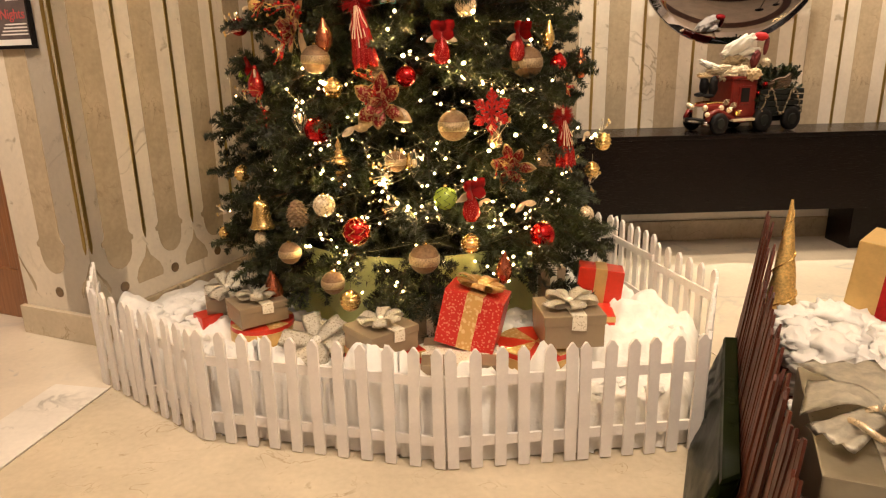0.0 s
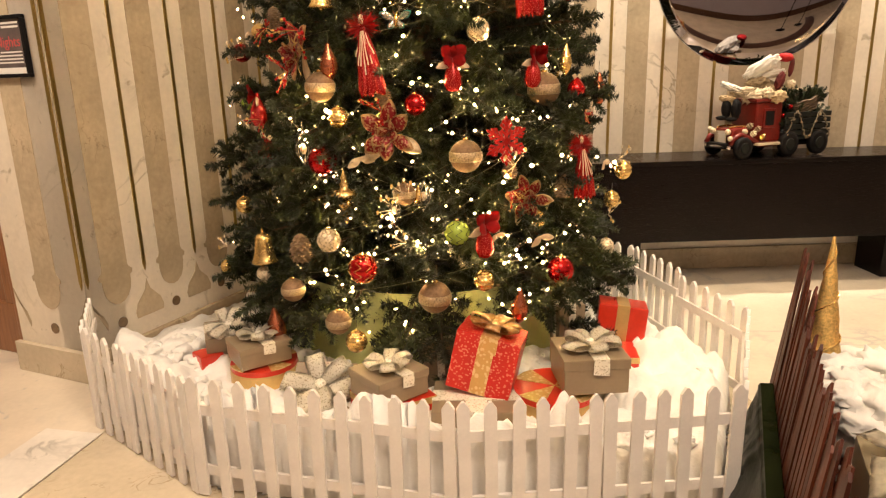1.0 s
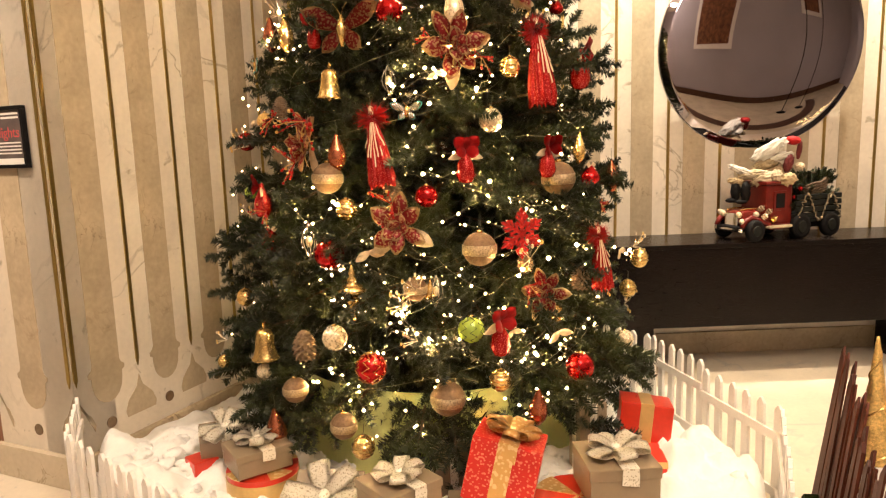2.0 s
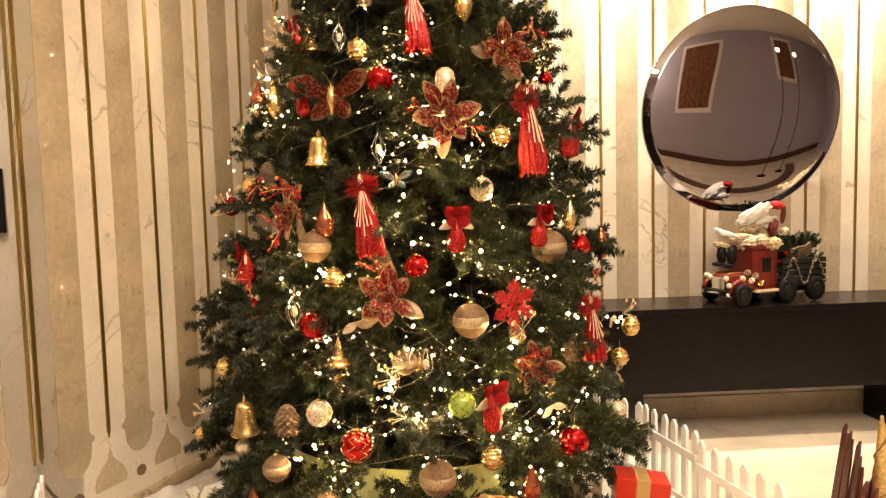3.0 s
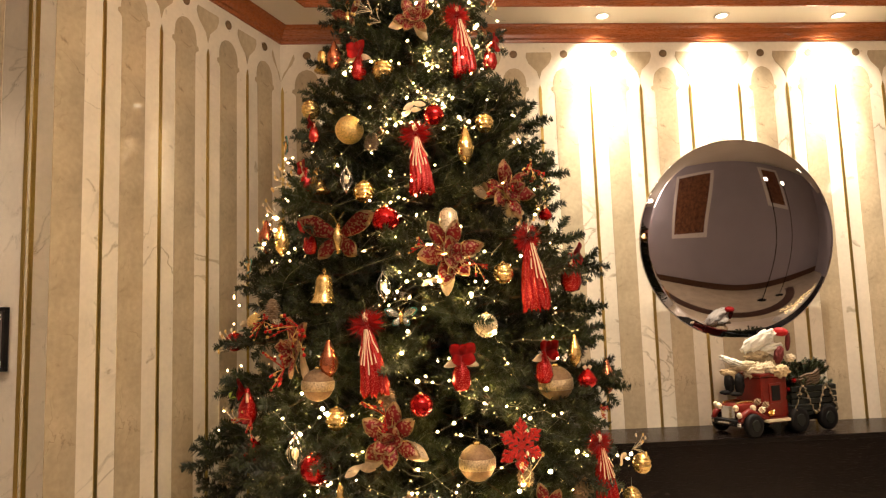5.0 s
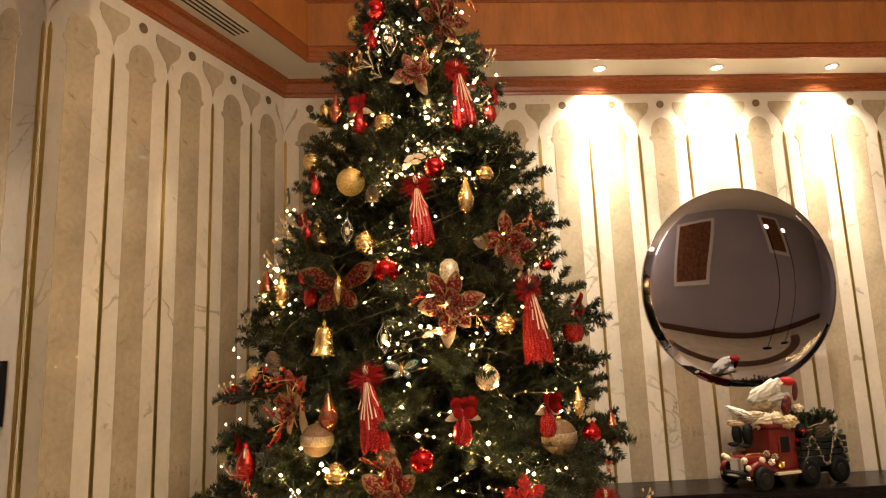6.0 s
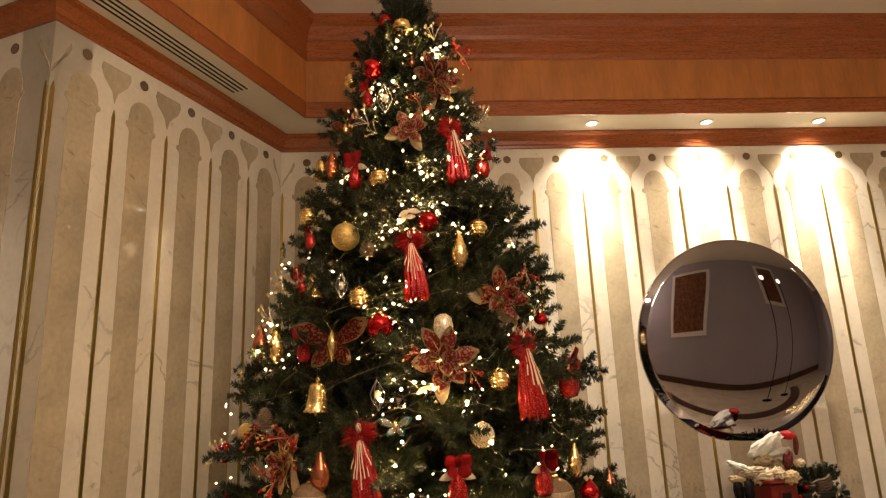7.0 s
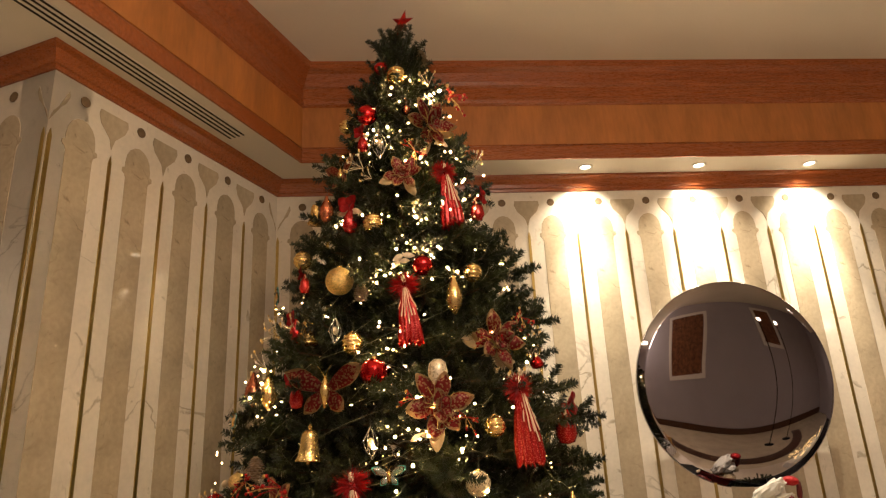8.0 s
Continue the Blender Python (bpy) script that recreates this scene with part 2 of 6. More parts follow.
def patterned(name, base, motif, scale, rough, metal=0.0, cut=0.5):
    """Paper or ribbon with a printed all-over motif."""
    m = mat(name, base, rough, metal, 0.08, 8, 0.05, 80)
    n, l = m.node_tree.nodes, m.node_tree.links
    b = n["Principled BSDF"]
    src = b.inputs["Base Color"].links[0].from_socket
    co = n.new("ShaderNodeTexCoord")
    v = n.new("ShaderNodeTexVoronoi")
    v.inputs["Scale"].default_value = scale
    v.feature = "SMOOTH_F1"
    l.new(co.outputs["Object"], v.inputs["Vector"])
    rp = n.new("ShaderNodeValToRGB")
    rp.color_ramp.interpolation = "EASE"
    rp.color_ramp.elements[0].position, rp.color_ramp.elements[1].position = cut - 0.06, cut + 0.04
    rp.color_ramp.elements[0].color, rp.color_ramp.elements[1].color = (1, 1, 1, 1), (0, 0, 0, 1)
    l.new(v.outputs["Distance"], rp.inputs["Fac"])
    mx = n.new("ShaderNodeMix")
    mx.data_type = "RGBA"
    l.new(rp.outputs["Color"], mx.inputs["Factor"])
    l.new(src, mx.inputs["A"])
    mx.inputs["B"].default_value = (*motif, 1)
    l.new(mx.outputs["Result"], b.inputs["Base Color"])
    return m


RED_DAMASK = patterned("red_damask_paper", (0.58, 0.02, 0.015), (0.70, 0.20, 0.13), 95, 0.3, 0.2, 0.32)
LACE_RIBBON = patterned("white_printed_ribbon", (0.82, 0.76, 0.64), (0.50, 0.42, 0.29), 150, 0.5, 0.1, 0.30)
GOLD_RIBBON = patterned("gold_organza", (0.66, 0.40, 0.14), (0.80, 0.60, 0.30), 70, 0.35, 0.5, 0.35)
RED_SEQUIN = patterned("red_sequins", (0.34, 0.006, 0.006), (0.66, 0.10, 0.07), 230, 0.25, 0.45, 0.30)
FLOWER_PETAL = patterned("red_petal_with_gold_glitter", (0.24, 0.010, 0.010), (0.40, 0.19, 0.09), 120, 0.42, 0.3, 0.38)


# ---- mesh tools ----
def as_object(name, bm, material, smooth=False):
    me = bpy.data.meshes.new(name)
    bm.normal_update()
    bm.to_mesh(me)
    bm.free()
    for mt in material if isinstance(material, (list, tuple)) else [material]:
        me.materials.append(mt)
    if smooth:
        for f in me.polygons:
            f.use_smooth = True
    return new(name, me)


def part(name, bm, material, parent, label="", smooth=False):
    ob = as_object(name, bm, material, smooth)
    ob.parent = parent
    return tagged(ob, label)


def share(name, mesh, parent, m):
    ob = new(name, mesh)
    ob.parent = parent
    ob.matrix_basis = m
    return ob


def empty(name, m, label, category, group="", kind=""):
    ob = new(name)
    ob.empty_display_size = 0.05
    ob.matrix_basis = m
    return tagged(ob, label, category, group, kind)


def box(x0, y0, z0, x1, y1, z1, bevel=0.0, bm=None):
    bm = bm or bmesh.new()
    made = bmesh.ops.create_cube(bm, size=1)["verts"]
    for v in made:
        v.co = ((x0 + x1) / 2 + v.co.x * (x1 - x0), (y0 + y1) / 2 + v.co.y * (y1 - y0), (z0 + z1) / 2 + v.co.z * (z1 - z0))
    if bevel:
        es = list({e for v in made for e in v.link_edges})
        bmesh.ops.bevel(bm, geom=es, offset=bevel, segments=2, affect="EDGES", profile=0.6)
    return bm


def prism(outline, y0, y1, bm=None):
    """Extrude an outline in x, z from y0 (front) to y1."""
    bm = bm or bmesh.new()
    a = [bm.verts.new((x, y0, z)) for x, z in outline]
    b = [bm.verts.new((x, y1, z)) for x, z in outline]
    n = len(outline)
    f = bm.faces.new(a)
    g = bm.faces.new(b[::-1])
    for i in range(n):
        bm.faces.new((a[i], b[i], b[(i + 1) % n], a[(i + 1) % n]))
    bmesh.ops.recalc_face_normals(bm, faces=list(bm.faces))
    return bm


def slab(outline, z0, z1):
    """Extrude an outline in x, y from z0 to z1."""
    bm = bmesh.new()
    a = [bm.verts.new((x, y, z0)) for x, y in outline]
    b = [bm.verts.new((x, y, z1)) for x, y in outline]
    n = len(outline)
    bm.faces.new(a)
    bm.faces.new(b)
    for i in range(n):
        bm.faces.new((a[i], a[(i + 1) % n], b[(i + 1) % n], b[i]))
    bmesh.ops.recalc_face_normals(bm, faces=list(bm.faces))
    return bm


def lathe(profile, segs=20, bm=None, wave=0, depth=0.0, ring_only=False):
    """Turn a profile of (radius, z) round z; wave lobes of some depth round it."""
    bm = bm or bmesh.new()
    rings = []
    for rad, z in profile:
        ring = []
        for i in range(segs):
            th = 2 * math.pi * i / segs
            rr = max(rad, 0.0004) * (1 + depth * math.cos(wave * th))
            ring.append(bm.verts.new((rr * math.cos(th), rr * math.sin(th), z)))
        rings.append(ring)
    if ring_only:
        rings.append(rings[0])
    for a, b in zip(rings, rings[1:]):
        for i in range(segs):
            bm.faces.new((a[i], a[(i + 1) % segs], b[(i + 1) % segs], b[i]))
    if not ring_only:
        bm.faces.new(rings[0][::-1])
        bm.faces.new(rings[-1])
    bmesh.ops.recalc_face_normals(bm, faces=list(bm.faces))
    return bm


def tube(points, rad, sides=6, bm=None):
    """A round rod along a line of points."""
    bm = bm or bmesh.new()
    pts = [Vector(p) for p in points]
    rings = []
    for i, p in enumerate(pts):
        d = (pts[min(i + 1, len(pts) - 1)] - pts[max(i - 1, 0)]).normalized()
        u = d.cross(Vector((0.31, 0.17, 0.93))).normalized()
        w = d.cross(u)
        r_ = rad[i] if isinstance(rad, (list, tuple)) else rad
        rings.append([bm.verts.new(p + r_ * (math.cos(2 * math.pi * k / sides) * u + math.sin(2 * math.pi * k / sides) * w)) for k in range(sides)])
    for a, b in zip(rings, rings[1:]):
        for k in range(sides):
            bm.faces.new((a[k], a[(k + 1) % sides], b[(k + 1) % sides], b[k]))
    bm.faces.new(rings[0][::-1])
    bm.faces.new(rings[-1])
    return bm


def ball_profile(rad, n=12, squash=1.0, ribs=0, rib=0.0):
    return [((rad * math.sin(math.pi * i / n)) * (1 + rib * math.cos(2 * math.pi * ribs * i / n)), -rad * squash * math.cos(math.pi * i / n)) for i in range(n + 1)]


def structure(name, bm, material, label, category, smooth=False):
    return tagged(as_object(name, bm, material, smooth), label, category, kind="structure")


# ---- floor, walls, ceilings ----
floor = structure("floor", box(-7, -1.2, -0.12, 9.2, 4.70, -0.004), FLOOR_CREAM, "polished cream marble floor with fine brown veins", "floor")
sheet = slab([(-6.9, -0.7), (-1.70, 0.9), (-1.33, 2.6), (-1.2, 4.6), (-6.9, 4.6)], -0.05, 0.0)
part("floor_slab", sheet, FLOOR_WHITE, floor, "white marble slab with grey veins")
part("floor_strip", slab([(-1.70, 0.9), (-1.33, 2.6), (-1.58, 2.66), (-1.98, 0.8)], -0.04, 0.003), FLOOR_BAND, floor, "white marble strip with soft grey veins")
sheet = slab([(1.40, 2.2), (9.1, 2.2), (9.1, 4.69), (-1.19, 4.69), (-1.19, 3.4), (1.22, 3.4)], -0.05, 0.0)
part("floor_slab", sheet, FLOOR_WHITE, floor, "white marble slab with grey veins")

wall_back = structure("wall_back", box(CX - 0.3, YB, 0, 9.2, YB + 0.2, 3.50), WHITE_MARBLE, "white marble wall with inlaid beige arched stripes and brass strips", "wall")
side = box(0, 0, 0, 5 * PITCH, 0.2, 3.50)
wall_side = structure("wall_side", side, WHITE_MARBLE, "white marble side wall with inlaid beige arched stripes and brass strips", "wall")
JOG_M = Matrix(((SA, -CA, 0, JX), (CA, SA, 0, JY), (0, 0, 1, 0), (0, 0, 0, 1)))
# local x runs along the wall to the right, local y into it
wall_side.matrix_basis = JOG_M
LEFT_M = Matrix(((CA, SA, 0, JX - CA * 0.5), (-SA, CA, 0, JY + SA * 0.5), (0, 0, 1, 0), (0, 0, 0, 1)))
wall_left = structure("wall_left", box(0.0, 0, 0, 0.50, 0.2, 3.50), WHITE_MARBLE, "white marble pier with one inlaid beige arched stripe", "wall")
wall_left.matrix_basis = LEFT_M

END = [(0.0, 0.0), (0.030, 0.008), (0.055, 0.028), (0.072, 0.060), (0.079, 0.100), (0.080, 0.128), (0.094, 0.134), (0.096, 0.152), (0.078, 0.166), (0.0715, 0.182)]


def stripe_outline():
    top, low = Z_DOT - 0.095, Z_DOT_LOW + 0.095
    right = [(w, top - d) for w, d in END] + [(w, low + d) for w, d in END[::-1]]
    left = [(-w, z) for w, z in right[::-1]]
    return right + left[1:-1]


def shield(z, up):
    pts = [(-0.082, 0.0), (0.082, 0.0), (0.088, 0.03), (0.070, 0.075), (0.040, 0.105), (0.016, 0.130), (0.0, 0.185), (-0.016, 0.130), (-0.040, 0.105), (-0.070, 0.075), (-0.088, 0.03)]
    return [(x, z + (d if up else -d)) for x, d in pts]


def mesh_of(bm, name, material):
    me = bpy.data.meshes.new(name)
    bm.normal_update()
    bm.to_mesh(me)
    bm.free()
    me.materials.append(material)
    return me


STRIPE = mesh_of(prism(stripe_outline(), -0.003, 0.02), "stripe", BEIGE_MARBLE)
SHIELD_TOP = mesh_of(prism(shield(Z_DOT + 0.012, False), -0.003, 0.02), "shield", BEIGE_MARBLE)
SHIELD_LOW = mesh_of(prism(shield(Z_DOT_LOW - 0.012, True), -0.003, 0.02), "shield", BEIGE_MARBLE)
HALF_TOP = mesh_of(prism([p for p in shield(Z_DOT + 0.012, False) if p[0] >= 0], -0.003, 0.02), "half_shield", BEIGE_MARBLE)
HALF_TOP_B = mesh_of(prism([p for p in shield(Z_DOT + 0.012, False) if p[0] <= 0], -0.003, 0.02), "half_shield", BEIGE_MARBLE)
HALF_LOW = mesh_of(prism([p for p in shield(Z_DOT_LOW - 0.012, True) if p[0] >= 0], -0.003, 0.02), "half_shield", BEIGE_MARBLE)
HALF_LOW_B = mesh_of(prism([p for p in shield(Z_DOT_LOW - 0.012, True) if p[0] <= 0], -0.003, 0.02), "half_shield", BEIGE_MARBLE)
DOT = mesh_of(prism([(0.026 * math.cos(2 * math.pi * i / 16), 0.026 * math.sin(2 * math.pi * i / 16)) for i in range(16)], -0.004, 0.02), "dot", PLUG)
STRIP = mesh_of(prism([(-0.009, 0.49), (0, 0.455), (0.009, 0.49), (0.009, 3.03), (0, 3.065), (-0.009, 3.03)], -0.005, 0.02), "brass_strip", BRASS)


def inlay(wall, count, x0, first_strip=1, ends=True):
    """Arched stripes, dots, shields and brass strips, one to each pitch."""
    for i in range(count):
        x = x0 + PITCH * (i + 0.5)
        share("stripe", STRIPE, wall, pose(x, 0, 0))
        share("dot", DOT, wall, pose(x, 0, Z_DOT))
        share("dot", DOT, wall, pose(x, 0, Z_DOT_LOW))
        if i:
            share("brass_strip", STRIP, wall, pose(x - PITCH / 2, 0, 0))
            share("shield", SHIELD_TOP, wall, pose(x - PITCH / 2, 0, 0))
            share("shield", SHIELD_LOW, wall, pose(x - PITCH / 2, 0, 0))


wall_back.matrix_basis = Matrix.Translation((CX, YB, 0))
for v in wall_back.data.vertices:
    v.co -= Vector((CX, YB, 0))
inlay(wall_back, 20, 0.0)
inlay(wall_side, 5, 0.0)
share("brass_strip", STRIP, wall_back, pose(0.012, 0, 0))
share("half_shield", HALF_TOP, wall_back, pose(0.004, 0, 0))
share("half_shield", HALF_LOW, wall_back, pose(0.004, 0, 0))
share("half_shield", HALF_TOP_B, wall_side, pose(5 * PITCH - 0.004, 0, 0))
share("half_shield", HALF_LOW_B, wall_side, pose(5 * PITCH - 0.004, 0, 0))
share("half_shield", HALF_TOP, wall_side, pose(0.002, 0, 0))
share("half_shield", HALF_LOW, wall_side, pose(0.002, 0, 0))
share("brass_strip", STRIP, wall_side, pose(0.016, 0, 0))
share("half_shield", HALF_TOP_B, wall_left, pose(0.498, 0, 0))
share("half_shield", HALF_LOW_B, wall_left, pose(0.498, 0, 0))
share("brass_strip", STRIP, wall_left, pose(0.484, 0, 0))
share("stripe", STRIPE, wall_left, pose(0.255, 0, 0))
share("dot", DOT, wall_left, pose(0.255, 0, Z_DOT))
share("dot", DOT, wall_left, pose(0.255, 0, Z_DOT_LOW))
share("half_shield", HALF_LOW, wall_left, pose(0.005, 0, 0))
share("half_shield", HALF_TOP, wall_left, pose(0.005, 0, 0))

# marble plinth at the foot of the walls
base = structure("baseboard", box(0.0, -0.03, 0, 9.2 - CX, 0.0, 0.145, 0.004), BEIGE_MARBLE, "low beige marble plinth at the wall foot", "baseboard")
base.matrix_basis = Matrix.Translation((CX, YB, 0))
base = structure("baseboard", box(0.0, -0.03, 0, 5 * PITCH, 0.0, 0.145, 0.004), BEIGE_MARBLE, "low beige marble plinth at the wall foot", "baseboard")
base.matrix_basis = JOG_M
base = structure("baseboard", box(-0.02, -0.03, 0, 0.53, -0.001, 0.15, 0.004), FLOOR_CREAM, "low cream marble plinth at the pier foot", "baseboard")
base.matrix_basis = LEFT_M

# timber doorway beyond the pier
door = empty("door_1", LEFT_M, "brown timber doorway beside the marble pier", "door", kind="structure")
part("door_frame", box(-0.12, 0.06, 0, 0.0, 0.22, 3.0, 0.006), DOOR_WOOD, door)
part("door_panel", box(-1.05, 0.12, 0, -0.12, 0.17, 3.0, 0.004), DOOR_WOOD, door)
part("door_rail", box(-1.05, 0.10, 0.0, -0.12, 0.13, 0.28, 0.01), DOOR_WOOD, door)
part("door_stile", box(-0.24, 0.10, 0.28, -0.12, 0.13, 3.0, 0.01), DOOR_WOOD, door)
part("door_frame", box(-1.17, 0.06, 0, -1.05, 0.22, 3.0, 0.006), DOOR_WOOD, door)
wall = structure("wall_left_far", box(-5.5, 0.06, 3.0, 0.0, 0.26, 3.5), PLASTER, "plain plaster wall over the doorway", "wall")
wall.matrix_basis = LEFT_M
wall = structure("wall_left_end", box(-5.5, 0.06, 0, -1.17, 0.26, 3.0), PLASTER, "plain plaster wall past the doorway", "wall")
wall.matrix_basis = LEFT_M

# closing walls of the hall
structure("wall_east", box(9.2, -3, 0, 9.4, 4.9, 4.3), GREY_PAINT, "plain grey painted hall wall", "wall")
structure("wall_south", box(-7, -0.95, 0, 9.4, -0.75, 4.3), GREY_PAINT, "plain grey painted hall wall", "wall")
structure("wall_west", box(-7.2, -3, 0, -7, 6.2, 4.3), PLASTER, "plain plaster hall wall", "wall")


def run(profile, path, closed=False):
    """Sweep a profile of (inset, z) along the room's edge; path gives a line of (wall point, inward way)."""
    bm = bmesh.new()
    rings = [[bm.verts.new((p[0] + d[0] * o, p[1] + d[1] * o, z)) for o, z in profile] for p, d in path]
    n = len(profile)
    for a, b in zip(rings, rings[1:]):
        for i in range(n):
            bm.faces.new((a[i], a[(i + 1) % n], b[(i + 1) % n], b[i]))
    bm.faces.new(rings[0][::-1])
    bm.faces.new(rings[-1])
    bmesh.ops.recalc_face_normals(bm, faces=list(bm.faces))
    return bm


# inward ways: back wall (0,-1), side wall (CA,-SA), pier (-SA,-CA); at corners their mitres
def mitre(a, b):
    s = Vector((a[0] + b[0], a[1] + b[1]))
    return s / (s.length_squared / 2)


N_BACK, N_SIDE, N_LEFT = (0.0, -1.0), (CA, -SA), (-SA, -CA)
INNER = mitre(N_BACK, N_SIDE)
OUTER = mitre(N_SIDE, N_LEFT)
far_left = (JX - CA * 6, JY + SA * 6)
near_end = jog(6.0)
CORNICE = [(0.0, Z_TOP), (0.012, Z_TOP), (0.016, Z_TOP + 0.018), (0.028, Z_TOP + 0.022), (0.034, Z_TOP + 0.045), (0.052, Z_TOP + 0.075), (0.072, Z_TOP + 0.088), (0.075, Z_SOFFIT + 0.01), (0.0, Z_SOFFIT + 0.01)]
structure("cornice", run(CORNICE, [((9.2, YB), N_BACK), ((CX, YB), INNER), ((JX, JY), OUTER), (far_left, N_LEFT)]), MAHOGANY, "moulded mahogany cornice above the marble walls", "cornice")
IN = 0.315
soffit = structure("ceiling_soffit", slab([(9.2, YB + 0.2), (9.2, YB - IN), (CX + INNER[0] * IN, YB + INNER[1] * IN), (near_end[0] + CA * IN, near_end[1] - SA * IN), (-7, near_end[1]), (-7, 6.2), (CX - 0.3, YB + 0.2)], Z_SOFFIT, Z_SOFFIT + 0.04), PLASTER, "white plaster lower ceiling with a slot vent", "ceiling")
FASCIA = [(IN, Z_SOFFIT - 0.004), (IN + 0.012, Z_SOFFIT - 0.004), (IN + 0.012, 3.545), (IN + 0.004, 3.555), (IN + 0.004, 3.85), (IN + 0.02, 3.862), (IN + 0.024, 3.885), (IN + 0.012, 3.892), (IN + 0.012, 3.985), (IN + 0.024, 3.995), (IN + 0.03, 4.02), (IN + 0.06, 4.07), (IN + 0.095, 4.095), (IN + 0.10, Z_CEIL), (IN, Z_CEIL)]
structure("fascia", run(FASCIA, [((9.2, YB), N_BACK), ((CX, YB), INNER), (near_end, N_SIDE)]), MAHOGANY, "deep mahogany fascia with crown moulding under the raised ceiling", "fascia")
panels = structure("fascia_panel", run([(IN + 0.006, 3.56), (IN + 0.008, 3.56), (IN + 0.008, 3.846), (IN + 0.006, 3.846)], [((9.2, YB), N_BACK), ((CX, YB), INNER), (near_end, N_SIDE)]), MAHOGANY_PANEL, "plain veneered band of the fascia", "fascia")
structure("ceiling", slab([(9.3, YB - IN + 0.05), (CX + INNER[0] * IN - 0.05, YB + INNER[1] * IN + 0.05), (near_end[0] + CA * IN - 0.05, near_end[1] - SA * IN), (near_end[0], -1.0), (9.3, -1.0)], Z_CEIL, Z_CEIL + 0.08), CEIL_PAINT, "raised matt cream ceiling", "ceiling")

vent = empty("ceiling_vent", JOG_M @ pose(0, 0, Z_SOFFIT), "white slot vent with four dark slits in the lower ceiling", "vent")
part("vent_frame", box(-5.2, -0.245, -0.004, 5 * PITCH - 0.66, -0.115, -0.001), PLASTER, vent)
for k in range(4):
    part("slit", box(-5.2, -0.238 + 0.031 * k, -0.006, 5 * PITCH - 0.67, -0.226 + 0.031 * k, -0.0035), BLACK_SLOT, vent)


def downlight(x, y):
    ob = empty("downlight", pose(x, y, Z_SOFFIT), "small round recessed downlight, lit, in the lower ceiling", "downlight", "downlights over the wall")
    part("rim", lathe([(0.030, -0.001), (0.048, -0.001), (0.050, -0.006), (0.046, -0.010), (0.034, -0.006)], 24, ring_only=True), INK_WHITE, ob, smooth=True)
    part("lens", lathe([(0.0, -0.004), (0.033, -0.004), (0.033, -0.001), (0.0, -0.001)], 24), LAMP_GLASS, ob, "glowing lens")


for sx in SPOT_X:
    downlight(sx, 4.43)

# ---- convex mirror and console ----
mirror = empty("convex_mirror", pose(2.10, YB - 0.035, 1.995, 6), "large round smoked convex wall mirror above the console", "mirror")
R_M = 0.646
dome = [(R_M * f_, 0.052 * (1 - f_ ** 3) + 0.20 * min(0.075, 1 - f_)) for f_ in np.linspace(0, 1, 110)]
disc = lathe(dome + [(R_M, -0.01), (0.0, -0.01)], 128)
bmesh.ops.rotate(disc, verts=disc.verts, cent=(0, 0, 0), matrix=Matrix.Rotation(radians(90), 3, "X"))
bmesh.ops.translate(disc, verts=disc.verts, vec=(0, -0.03, 0))
part("mirror_glass", disc, MIRROR, mirror, "smoked convex glass", True)
rim = lathe([(R_M - 0.004, 0.0), (R_M + 0.002, 0.0), (R_M + 0.004, 0.012), (R_M + 0.001, 0.020), (R_M - 0.004, 0.018)], 96, ring_only=True)
bmesh.ops.rotate(rim, verts=rim.verts, cent=(0, 0, 0), matrix=Matrix.Rotation(radians(90), 3, "X"))
bmesh.ops.translate(rim, verts=rim.verts, vec=(0, -0.012, 0))
part("rim", rim, CHROME, mirror, "thin chrome rim", True)
part("wall_bracket", box(-0.2, -0.04, 0.0, 0.2, 0.02, 0.3), BLACK_SLOT, mirror)

console = empty("console_table", pose(0, 0, 0), "long black lacquered console table against the marble wall", "console")
part("tabletop", box(0.95, 4.115, 0.785, 6.3, YB - 0.035, 0.815, 0.004), EBONY, console)
part("apron", box(0.97, 4.125, 0.315, 6.28, YB - 0.05, 0.785, 0.003), EBONY, console)
for lx in (1.05, 2.93, 5.6):
    part("leg", box(lx, 4.26, 0.0, lx + 0.30, 4.53, 0.316, 0.004), EBONY, console)

